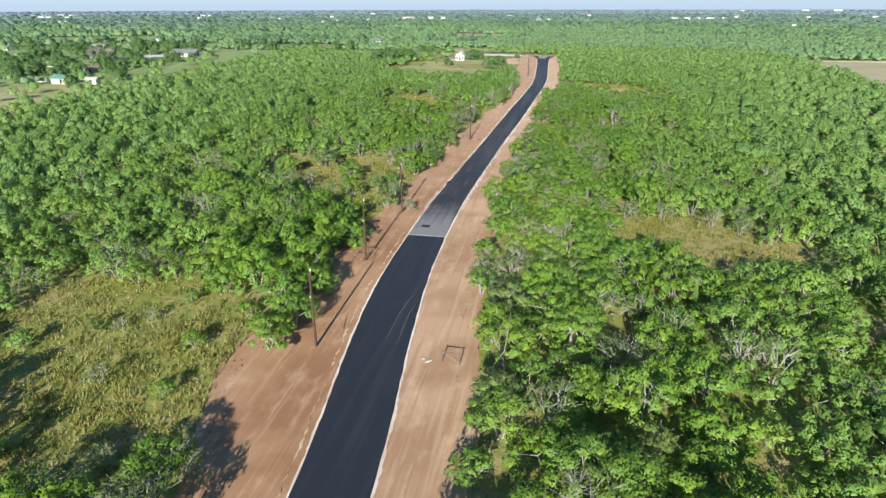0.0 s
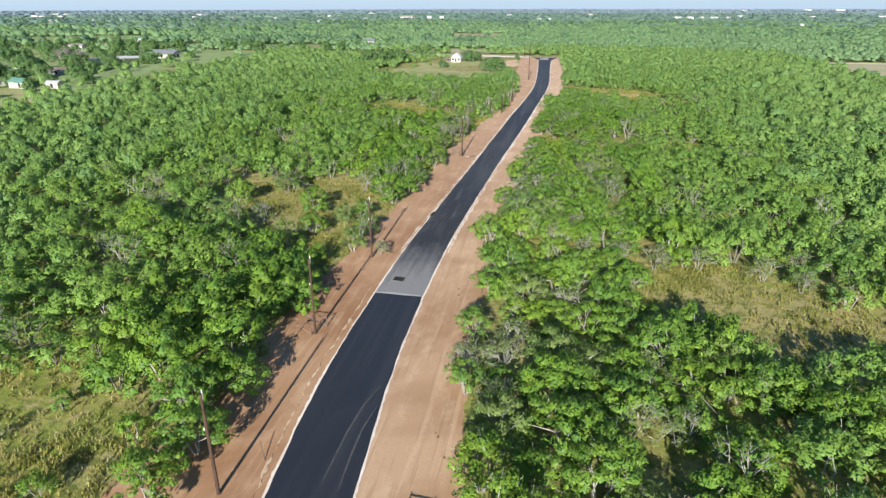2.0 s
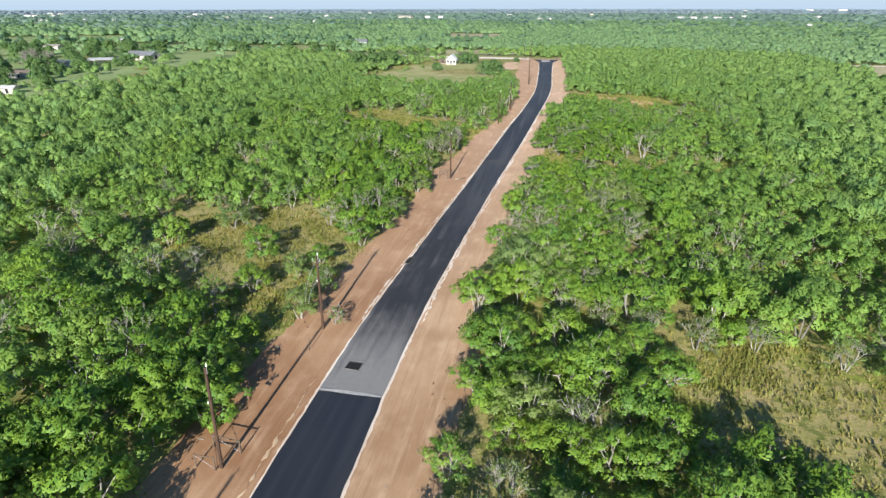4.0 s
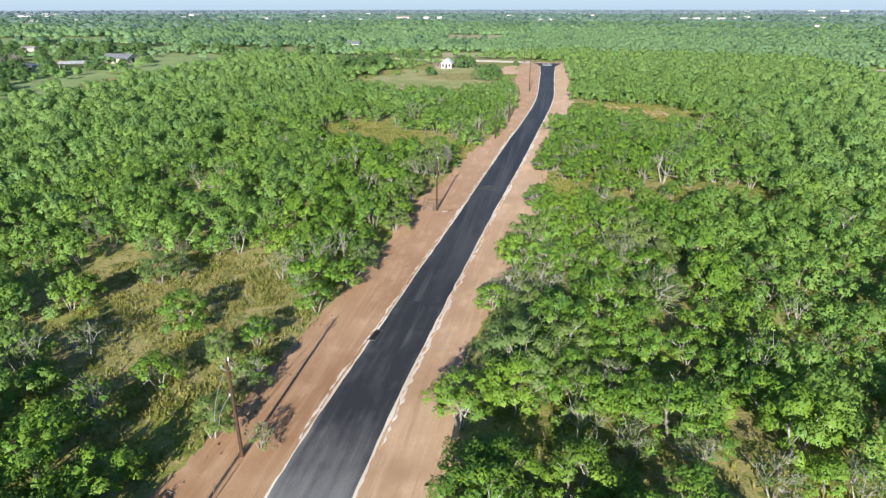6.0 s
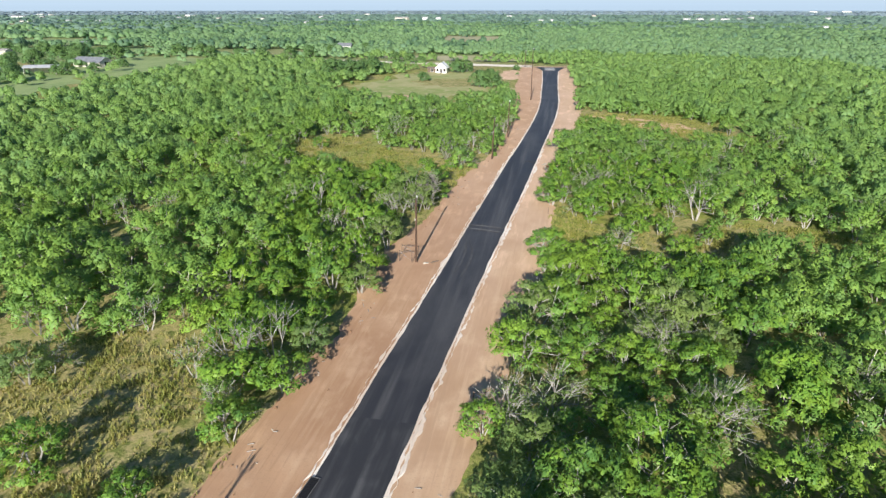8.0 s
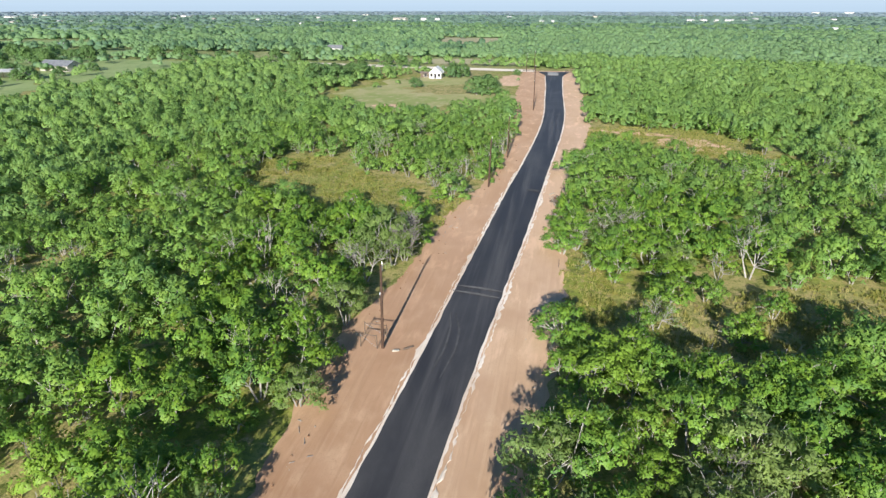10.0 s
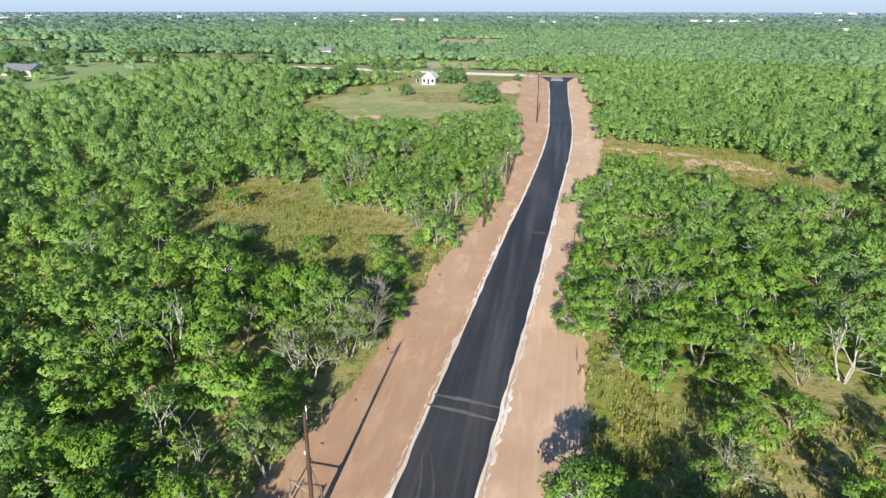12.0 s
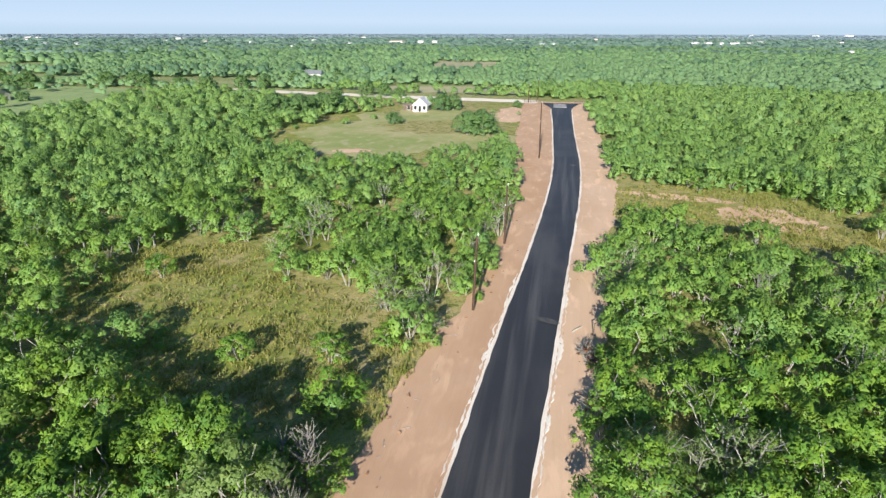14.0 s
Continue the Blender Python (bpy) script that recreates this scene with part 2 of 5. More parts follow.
def grass_ground(name, green_from, straw_from):
    """Rough grass. The two levels set how much of it has dried to straw."""
    m, t, b = material(name, 0.95)
    big, mid, fine = noisy(t, 0.045, 5, warp=0.6), noisy(t, 0.35, 5), noisy(t, 4.0, 5)
    green = ramp(t, mid, [(0.25, (0.145, 0.205, 0.030)), (0.5, (0.225, 0.265, 0.042)), (0.75, (0.33, 0.300, 0.085))])
    straw = ramp(t, mid, [(0.25, (0.25, 0.245, 0.075)), (0.55, (0.36, 0.31, 0.13)), (0.8, (0.44, 0.34, 0.20))])
    c = blend(t, level(t, big, green_from, straw_from), green, straw)
    # the open country beyond the gravel road is greener
    north = node(t, "ShaderNodeSeparateXYZ", Vector=t.nodes.new("ShaderNodeNewGeometry").outputs["Position"]).outputs[1]
    meadow = ramp(t, big, [(0.3, (0.20, 0.27, 0.10)), (0.55, (0.27, 0.33, 0.14)), (0.75, (0.38, 0.37, 0.20))])
    span = node(t, "ShaderNodeMapRange", Value=north)
    span.inputs[1].default_value, span.inputs[2].default_value = 400, 440
    c = blend(t, span.outputs[0], c, meadow)
    c = blend(t, level(t, noisy(t, 1.1, 4, warp=0.2), 0.54, 0.76), c, green)
    weeds = noisy(t, 0.6, 6, warp=0.25, rough=0.72)
    c = blend(t, level(t, weeds, 0.50, 0.60), c, (0.125, 0.150, 0.032))
    c = blend(t, level(t, noisy(t, 0.8, 6, warp=0.2, rough=0.74, turn=0.6), 0.50, 0.66), c, (0.40, 0.31, 0.15))
    c = blend(t, level(t, fine, 0.45, 0.75), c, (0.17, 0.18, 0.05))
    t.links.new(c, b.inputs["Base Color"])
    bump(t, b, fine, 0.8, 0.12)
    return m


def soil(name, light, mid, dark, streak=1.0, paler=None):
    m, t, b = material(name, 0.95)
    big, patch, fine = noisy(t, 0.07, 4, warp=0.5), noisy(t, 0.5, 5, (1, 0.55, 1)), noisy(t, 7, 4)
    tracks = noisy(t, 1.6, 3, (1, 0.05, 1))
    c = blend(t, level(t, big, 0.38, 0.64), mid, dark)
    c = blend(t, level(t, patch, 0.46, 0.9), c, light)
    faded = node(t, "ShaderNodeMath", **{})
    faded.operation = "MULTIPLY"
    t.links.new(level(t, tracks, 0.5, 0.68), faded.inputs[0])
    faded.inputs[1].default_value = 0.5 * streak
    c = blend(t, faded.outputs[0], c, light)
    c = blend(t, level(t, fine, 0.5, 0.8), c, tuple(v * 0.72 for v in mid))
    ruts = node(t, "ShaderNodeMath")
    ruts.operation = "MULTIPLY"
    t.links.new(level(t, noisy(t, 2.3, 3, (1, 0.035, 1), turn=0.1), 0.54, 0.66), ruts.inputs[0])
    ruts.inputs[1].default_value = 0.55 * streak
    c = blend(t, ruts.outputs[0], c, tuple(v * 0.85 for v in dark))
    if paler:
        # the soil turns paler and sandier up the road
        north = node(t, "ShaderNodeSeparateXYZ", Vector=t.nodes.new("ShaderNodeNewGeometry").outputs["Position"]).outputs[1]
        span = node(t, "ShaderNodeMapRange", Value=north)
        span.inputs[1].default_value, span.inputs[2].default_value, span.inputs[4].default_value = 90, 220, 0.85
        sandy = blend(t, level(t, noisy(t, 0.16, 5, (1, 0.5, 1), warp=0.4), 0.38, 0.62), paler, tuple(0.5 * (a + b) for a, b in zip(mid, paler)))
        sandy = blend(t, level(t, noisy(t, 0.6, 5, (1, 0.3, 1), warp=0.5), 0.52, 0.70), sandy, tuple(min(1.0, v * 1.22) for v in paler))
        c = blend(t, span.outputs[0], c, sandy)
    t.links.new(c, b.inputs["Base Color"])
    rough = node(t, "ShaderNodeMath")
    rough.operation = "ADD"
    t.links.new(patch, rough.inputs[0])
    t.links.new(tracks, rough.inputs[1])
    bump(t, b, rough.outputs[0], 0.6, 0.12)
    return m


def asphalt(name, base, worn, wear, blotch=0.12):
    m, t, b = material(name, 0.56)
    lanes, patch, grain = noisy(t, 0.9, 3, (1, 0.03, 1)), noisy(t, blotch, 5, (1, 0.5, 1), warp=0.5), noisy(t, 22, 3)
    c = blend(t, level(t, lanes, 0.45, 0.75), base, tuple(a + (w - a) * wear for a, w in zip(base, worn)))
    c = blend(t, level(t, patch, 0.48, 0.7), c, tuple(a + (w - a) * wear * 0.8 for a, w in zip(base, worn)))
    c = blend(t, level(t, grain, 0.35, 0.8), c, tuple(v * 1.25 for v in base))
    t.links.new(c, b.inputs["Base Color"])
    bump(t, b, grain, 0.25, 0.01)
    return m


GRASS = grass_ground("grass_ground", 0.38, 0.58)
MEADOW = grass_ground("yellow_green_grass", 0.46, 0.70)
BROWN = grass_ground("brown_dry_grass", 0.22, 0.44)
VERGE = soil("red_tan_soil", (0.62, 0.445, 0.29), (0.51, 0.335, 0.205), (0.36, 0.215, 0.12), 0.8, (0.62, 0.43, 0.295))
VERGE_RED = soil("red_soil", (0.55, 0.375, 0.235), (0.42, 0.25, 0.14), (0.29, 0.15, 0.075), 0.7, (0.525, 0.345, 0.225))
BARE = soil("bare_red_soil", (0.72, 0.54, 0.40), (0.63, 0.42, 0.29), (0.52, 0.33, 0.21), 0.2)
CALICHE = soil("white_caliche", (0.86, 0.80, 0.72), (0.78, 0.70, 0.60), (0.62, 0.50, 0.39), 0.3)
WINDROW = soil("tan_caliche", (0.72, 0.60, 0.44), (0.64, 0.50, 0.34), (0.52, 0.37, 0.23), 0.3)
FIELD = soil("dry_field", (0.47, 0.41, 0.27), (0.41, 0.37, 0.22), (0.33, 0.32, 0.17), 0.6)
DRY = soil("dry_grass", (0.50, 0.40, 0.27), (0.36, 0.34, 0.155), (0.235, 0.285, 0.085), 0.0)
PASTURE = soil("green_pasture", (0.33, 0.37, 0.17), (0.26, 0.33, 0.13), (0.20, 0.28, 0.10), 0.3)
FRESH = asphalt("fresh_asphalt", (0.022, 0.026, 0.034), (0.05, 0.051, 0.056), 0.7)
ROLLED = asphalt("rolled_asphalt", (0.031, 0.031, 0.034), (0.125, 0.120, 0.115), 0.7, 0.08)


def dusty_stretch():
    """Asphalt under pale dust that lies thick at the joint and thins out up the road."""
    m, t, b = material("dusty_asphalt", 0.6)
    lanes, patch, grain = noisy(t, 1.3, 4, (1, 0.06, 1)), noisy(t, 0.5, 5, (1, 0.5, 1), warp=0.4), noisy(t, 20, 3)
    north = node(t, "ShaderNodeSeparateXYZ", Vector=t.nodes.new("ShaderNodeNewGeometry").outputs["Position"]).outputs[1]
    span = node(t, "ShaderNodeMapRange", Value=north)
    span.inputs[1].default_value, span.inputs[2].default_value = 94.0, 113.0
    span.inputs[3].default_value, span.inputs[4].default_value = 0.74, -0.10
    thick = node(t, "ShaderNodeMath")
    thick.operation = "MULTIPLY_ADD"
    t.links.new(lanes, thick.inputs[0])
    thick.inputs[1].default_value = 0.75
    t.links.new(span.outputs[0], thick.inputs[2])
    more = node(t, "ShaderNodeMath")
    more.operation = "MULTIPLY_ADD"
    t.links.new(patch, more.inputs[0])
    more.inputs[1].default_value = 0.5
    t.links.new(thick.outputs[0], more.inputs[2])
    c = blend(t, level(t, more.outputs[0], 0.45, 1.25), (0.032, 0.032, 0.035), (0.27, 0.265, 0.255))
    c = blend(t, level(t, grain, 0.4, 0.85), c, (0.05, 0.05, 0.05))
    t.links.new(c, b.inputs["Base Color"])
    bump(t, b, grain, 0.25, 0.01)
    return m


SLAB = dusty_stretch()
TRACK = soil("pale_gravel_road", (0.84, 0.78, 0.68), (0.78, 0.70, 0.59), (0.66, 0.57, 0.45), 0.5)

# ======== ground, verges, road ========
ground_x = [-5200, -3500, -2400, -1600, -1000, -600, -400, -300, -200, -100, 0, 100, 200, 300, 400, 600, 1000, 1600, 2400, 3500, 5200]
ground_y = [-500, -200, 0, 200, 380] + [380 + 8 * k for k in range(1, 45)] + [900, 1500, 2500, 3500, 4800]
sheet("ground", [[(x, y, float(gz(x, y))) for x in ground_x] for y in ground_y], GRASS, label="rough grassland with dry straw and bare soil", category="ground")



def sky_backdrop():
    """The pale sky over the horizon, far beyond the last woods."""
    m = bpy.data.materials.new("far_sky")
    m.use_nodes = True
    t = m.node_tree
    t.nodes.remove(t.nodes["Principled BSDF"])
    z = node(t, "ShaderNodeSeparateXYZ", Vector=t.nodes.new("ShaderNodeNewGeometry").outputs["Position"]).outputs[2]
    high = node(t, "ShaderNodeMapRange", Value=z)
    high.inputs[1].default_value, high.inputs[2].default_value = 30, 420
    c = ramp(t, high.outputs[0], [(0.0, (0.29, 0.375, 0.465)), (0.15, (0.325, 0.41, 0.505)), (0.5, (0.295, 0.385, 0.505)), (1.0, (0.26, 0.355, 0.50))])
    glow = node(t, "ShaderNodeEmission", Color=c, Strength=1.0)
    t.links.new(glow.outputs[0], t.nodes["Material Output"].inputs[0])
    rows = []
    for z in (-20, 60, 200, 420, 700):
        rows.append([(-8 - 4790 * math.sin(radians(a)), 4790 * math.cos(radians(a)), z) for a in range(-70, 91, 4)])
    sheet("backdrop_sky", rows, m, label="pale blue hazy sky over the horizon", category="sky")


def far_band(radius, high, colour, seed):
    """A ragged line of far woods against the sky: a glowing band with haze painted into its colour."""
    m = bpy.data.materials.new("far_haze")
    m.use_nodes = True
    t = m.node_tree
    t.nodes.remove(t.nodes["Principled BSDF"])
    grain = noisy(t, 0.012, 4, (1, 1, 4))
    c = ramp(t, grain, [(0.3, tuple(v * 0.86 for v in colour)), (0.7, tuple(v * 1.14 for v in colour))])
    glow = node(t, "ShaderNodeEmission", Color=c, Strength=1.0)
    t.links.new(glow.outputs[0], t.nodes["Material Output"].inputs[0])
    angles = np.arange(-70, 91, 0.1)
    low, top = [], []
    for a in angles:
        x, y = -8 - radius * math.sin(radians(a)), radius * math.cos(radians(a))
        rise = high * (0.75 + 0.35 * noise.noise((a / 3.0, seed, 0)) + 0.3 * noise.noise((a * 2.5, seed, 3)))
        low.append((x, y, -16))
        top.append((x, y, rise - 1.5))
    sheet("backdrop_woods", [low, top], m, label="glowing backdrop line of far woods with blue-green haze in its colour", category="distance")


sky_backdrop()
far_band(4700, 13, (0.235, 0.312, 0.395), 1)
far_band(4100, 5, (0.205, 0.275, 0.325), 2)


def wobble(seed, y, size, length):
    return np.array([noise.noise((seed, v / length, 0.3 * seed)) for v in y]) * size


steps = np.arange(-240, 404.1, 0.5)


def strip(name, y, left, right, lift, mat, across=2, label="", category="", crown=0.0):
    rows = []
    for v, l, r in zip(y, left, right):
        row = []
        for k in range(across + 1):
            f = k / across
            x = l + (r - l) * f
            row.append((x, v, float(gz(x, v)) + lift + crown * (1 - (2 * f - 1) ** 2)))
        rows.append(row)
    return sheet(name, rows, mat, "structure", label, category)


left_edge = verge_left(steps) - 0.6 + wobble(3, steps, 0.9, 6) + wobble(4, steps, 0.6, 1.7)
right_edge = verge_right(steps) + 0.8 + wobble(5, steps, 0.9, 6) + wobble(6, steps, 0.6, 1.7)
strip("verge_ground", steps, left_edge, road_left(steps) + 1.2, 0.03, VERGE_RED, 6, "graded strip of bare reddish soil along the road", "bare soil")
strip("verge_ground", steps, road_right(steps) - 1.2, right_edge, 0.03, VERGE, 6, "graded strip of bare tan soil along the road", "bare soil")
strip("caliche_edge", steps, road_left(steps) - 0.26 - 0.12 * np.clip((steps - 170) / 60, 0, 1) + wobble(8, steps, 0.14, 5) + wobble(9, steps, 0.12, 0.6), road_left(steps) + 0.5, 0.055, CALICHE, 2,
      "ragged white caliche edge beside the asphalt", "road edge", 0.02)
strip("caliche_edge", steps, road_right(steps) - 0.5, road_right(steps) + 0.22 + 0.12 * np.clip((steps - 170) / 60, 0, 1) + wobble(11, steps, 0.14, 5) + wobble(12, steps, 0.14, 0.6), 0.055, CALICHE, 2,
      "ragged white caliche edge beside the asphalt", "road edge", 0.02)


near_steps = np.arange(24, 96, 0.35)
strip("caliche_windrow", near_steps, road_left(near_steps) - 1.0 + wobble(41, near_steps, 0.35, 4) + wobble(42, near_steps, 0.3, 0.7),
      road_left(near_steps) - 0.96 + wobble(43, near_steps, 0.35, 4) + wobble(44, near_steps, 0.3, 0.7), 0.045, WINDROW, 2, "thin broken windrow of pale caliche beside the road", "road edge", 0.05)


far_steps = np.arange(108, 236, 0.35)
strip("caliche_windrow", far_steps, road_right(far_steps) + 0.42 + wobble(51, far_steps, 0.3, 6) + wobble(52, far_steps, 0.25, 0.8),
      road_right(far_steps) + 0.62 + wobble(53, far_steps, 0.45, 5) + wobble(54, far_steps, 0.4, 0.8), 0.045, CALICHE, 2, "broken windrow of white caliche beside the road", "road edge", 0.06)
strip("caliche_windrow", far_steps, road_left(far_steps) - 0.52 + wobble(61, far_steps, 0.3, 5) + wobble(62, far_steps, 0.25, 0.8),
      road_left(far_steps) - 0.50 + wobble(63, far_steps, 0.3, 5) + wobble(64, far_steps, 0.25, 0.8), 0.045, CALICHE, 2, "broken windrow of white caliche beside the road", "road edge", 0.05)


def road_piece(name, y0, y1, mat, label, lift=0.09, skew=0.0):
    y = np.arange(y0, y1 + 0.01, 0.5) if y1 - y0 > 1 else np.linspace(y0, y1, 3)
    l = road_left(y) + wobble(14, y, 0.12, 2.5)
    r = road_right(y) + wobble(15, y, 0.12, 2.5)
    return strip(name, y, l, r, lift, mat, 6, label, "road", 0.06)


road_piece("road", -240, 94.0, FRESH, "fresh black asphalt road with faint roller streaks")
road_piece("road", 94.0, 134.0, SLAB, "pale grey dusty asphalt that darkens up the road")
road_piece("road", 134.0, 392.0, ROLLED, "rolled dark asphalt road with dusty wheel streaks")

# the mouth of the road and the gravel road that it meets
mouth = np.linspace(384, 405, 12)
widen = np.clip((mouth - 386) / 16, 0, 1) ** 1.6 * 3.4
strip("road", mouth, road_left(mouth) - widen, road_right(mouth) + widen * 0.75, 0.17, ROLLED, 6, "flared dark asphalt mouth where the road meets the gravel road", "road", 0.0)


def cross_road(name, near, far, mat, lift, x0, x1, label):
    xs = np.linspace(x0, x1, 160)
    rows = []
    for f in (0.0, 0.5, 1.0):
        y = near + (far - near) * f + 0.11 * np.maximum(-22 - xs, 0) + 1.2 * np.sin(xs / 40) + (wobble(31 + f, xs, 0.8, 5))
        rows.append([(x, v, float(gz(x, v)) + lift) for x, v in zip(xs, y)])
    return sheet(name, rows, mat, "structure", label, "road")


cross_road("gravel_road", 404.2, 414.0, TRACK, 0.09, -170, -22, "pale gravel country road")
cross_road("gravel_road", 405.5, 410.5, BARE, 0.05, -22, 30, "reddish tan dirt track beside the junction")


# ======== clearings ========
# centre x, centre y, half width, half depth, turn in degrees
CLEARINGS = [(20, 254, 9, 5, -20), (-52, 54, 18, 16, -20), (-50, 134, 15, 8, 15), (27, 182, 10, 8, 0), (-40, 202, 12, 4, -15), (-42, 45, 8, 14, 0), (24, 97, 13, 12, -20), (14, 106, 6, 5, -20), (-1, 109, 8, 3.5, 5), (-47, 124, 15, 15, 0), (-37, 113, 6, 11, 0),
             (-47, 217, 25, 10.5, -22), (-60, 232, 8, 7, 0), (5, 175, 13, 9, 0), (20, 180, 8, 7, -20), (-4, 182, 3, 13, 0), (6, 170, 9, 4.5, 0), (16, 268, 19, 14, -25), (35, 250, 7, 8, 0), (26, 258.5, 8, 5, -25),
             (-60, 335, 31, 48, 0), (-38, 345, 16, 46, 0), (-100, 398, 30, 16, 0), (-30, 380, 14, 30, 0), (-34, 44, 5, 8, 0), (7, 67, 5.5, 3.0, 0), (-36, 62, 3, 6, 0)]
OPEN = [(-208, 378, 26, 24, 0), (-66, 448, 48, 20, 0), (-85, 605, 25, 55, 0), (-330, 440, 80, 50, 20), (-430, 540, 90, 60, 20), (-560, 740, 120, 60, 10)]


def farmland(x, y):
    """The farms and pastures away from the road."""
    return ((x < -186 + 0.02 * (y - 250)) & (y > 150) & (y < 425)) | ((x > 128) & (y > 268) & (y < 404))


def inside(x, y, patches, grow=0.0):
    hit = np.zeros(np.shape(x), bool)
    for cx, cy, rx, ry, turn in patches:
        c, s = math.cos(radians(turn)), math.sin(radians(turn))
        u, v = (x - cx) * c + (y - cy) * s, -(x - cx) * s + (y - cy) * c
        e = (u / (rx + grow)) ** 2 + (v / (ry + grow)) ** 2
        for k in np.flatnonzero((e > 0.4) & (e < 1.9)):
            e[k] += 0.75 * noise.noise((x[k] / 7.0, y[k] / 7.0, cx))
        hit |= e < 1
    return hit


def patch_sheet(name, cx, cy, rx, ry, turn, mat, lift, label, ragged=0.25):
    """A ragged patch of other ground lying on the ground."""
    bm = bmesh.new()
    n = 72
    rings = []
    for f in (0.0, 0.5, 1.0):
        ring = []
        for k in range(n):
            a = 2 * math.pi * k / n
            r = f * (1 + ragged * noise.noise((cx + 2.5 * math.cos(a), cy + 2.5 * math.sin(a), 1)) + 0.4 * ragged * noise.noise((9 * math.cos(a), cx + 9 * math.sin(a), cy)))
            p = pose(cx, cy, 0, 0, 0, turn) @ Vector((rx * r * math.cos(a), ry * r * math.sin(a), 0))
            ring.append(bm.verts.new((p.x, p.y, float(gz(p.x, p.y)) + lift)))
            if f == 0:
                break
        rings.append(ring)
    for k in range(n):
        bm.faces.new((rings[0][0], rings[1][k], rings[1][(k + 1) % n]))
        bm.faces.new((rings[1][k], rings[2][k], rings[2][(k + 1) % n], rings[1][(k + 1) % n]))
    return tagged(part(name, bm, mat), label, "ground", "", "structure")


# corners of far fields, counted round, with the ground that covers them
PLOTS = [((-905, 872), (-785, 882), (-850, 1015), (-965, 1005), "FIELD"), ((288, 928), (440, 826), (462, 850), (302, 962), "PASTURE"), ((-350, 640), (-296, 646), (-296, 672), (-350, 668), "FIELD"),
         ((-110, 590), (-62, 598), (-60, 700), (-118, 704), "FIELD"), ((340, 2380), (560, 2380), (600, 2640), (360, 2640), "FIELD"), ((1240, 3650), (1480, 3650), (1560, 4050), (1300, 4050), "FIELD"),
         ((-430, 505), (-345, 520), (-350, 560), (-440, 545), "PASTURE"), ((-1250, 1330), (-1080, 1330), (-1080, 1420), (-1300, 1420), "FIELD"), ((-360, 1270), (-240, 1270), (-235, 1340), (-370, 1340), "PASTURE"),
         ((200, 1320), (330, 1330), (350, 1400), (200, 1390), "PASTURE"), ((-260, 940), (-150, 945), (-155, 985), (-265, 985), "PASTURE"), ((130, 287), (320, 262), (330, 404), (133, 404), "FIELD")]
# far farm buildings: place, length, depth, height, white roof or grey
HOMES = [(-1298, 1445, 24, 10, 5, 1), (-1330, 1462, 16, 9, 5, 1), (-1360, 1490, 30, 12, 5, 1), (-1235, 1435, 18, 9, 5, 1), (-880, 1020, 14, 8, 4, 1), (-905, 1030, 11, 7, 4, 0), (-870, 1093, 13, 8, 4, 1),
         (-785, 1062, 12, 8, 4.5, 1), (-742, 1066, 10, 7, 4, 0), (-1031, 1716, 22, 10, 5, 1), (-1000, 1700, 14, 9, 5, 1), (-437, 1206, 12, 8, 4, 1), (-404, 1043, 12, 8, 4, 1), (-382, 1226, 11, 8, 4, 1),
         (-330, 1345, 44, 12, 6, 0), (-285, 1350, 16, 10, 6, 1), (-258, 1352, 14, 9, 6, 1), (-53, 1246, 11, 8, 4.5, 1), (-36, 1290, 9, 7, 4, 1), (215, 1396, 20, 10, 5, 1), (238, 1398, 18, 10, 5.5, 1),
         (262, 1402, 12, 8, 5, 1), (285, 1405, 24, 9, 5, 1), (322, 1452, 16, 9, 5, 1), (375, 1580, 18, 9, 5, 1), (526, 1582, 14, 9, 5, 1), (665, 1588, 20, 9, 4.5, 1), (306, 968, 9, 7, 4, 1),
         (1330, 4060, 60, 16, 6, 1), (1500, 4060, 70, 16, 6, 1), (880, 3600, 34, 14, 7, 1), (-640, 2100, 24, 10, 6, 1), (-1500, 1720, 30, 12, 6, 1), (-1450, 1700, 20, 10, 6, 1), (-560, 1500, 14, 9, 5, 1),
         (-150, 1700, 18, 9, 5, 1), (60, 1900, 18, 9, 5, 0), (-820, 1350, 14, 8, 5, 1), (-700, 1300, 12, 8, 5, 0), (-600, 1290, 12, 8, 5, 1)]


def in_plots(x, y):
    """Within one of the far fields."""
    hit = np.zeros(np.shape(x), bool)
    for *corners, _ in PLOTS:
        within = np.ones(np.shape(x), bool)
        for k in range(4):
            (ax, ay), (bx, by) = corners[k], corners[(k + 1) % 4]
            within &= (bx - ax) * (y - ay) - (by - ay) * (x - ax) > 0
        hit |= within
    return hit


def before_homes(x, y):
    """The open yards on the road's side of the far buildings."""
    hit = np.zeros(np.shape(x), bool)
    for hx, hy, long, *_ in HOMES:
        dist = math.hypot(hx + 8, hy)
        ux, uy = (hx + 8) / dist, hy / dist
        along, across = (x - hx) * ux + (y - hy) * uy, np.abs((x - hx) * uy - (y - hy) * ux)
        hit |= (along < 6) & (along > -0.08 * dist) & (across < long * 0.45 + 2)
    return hit


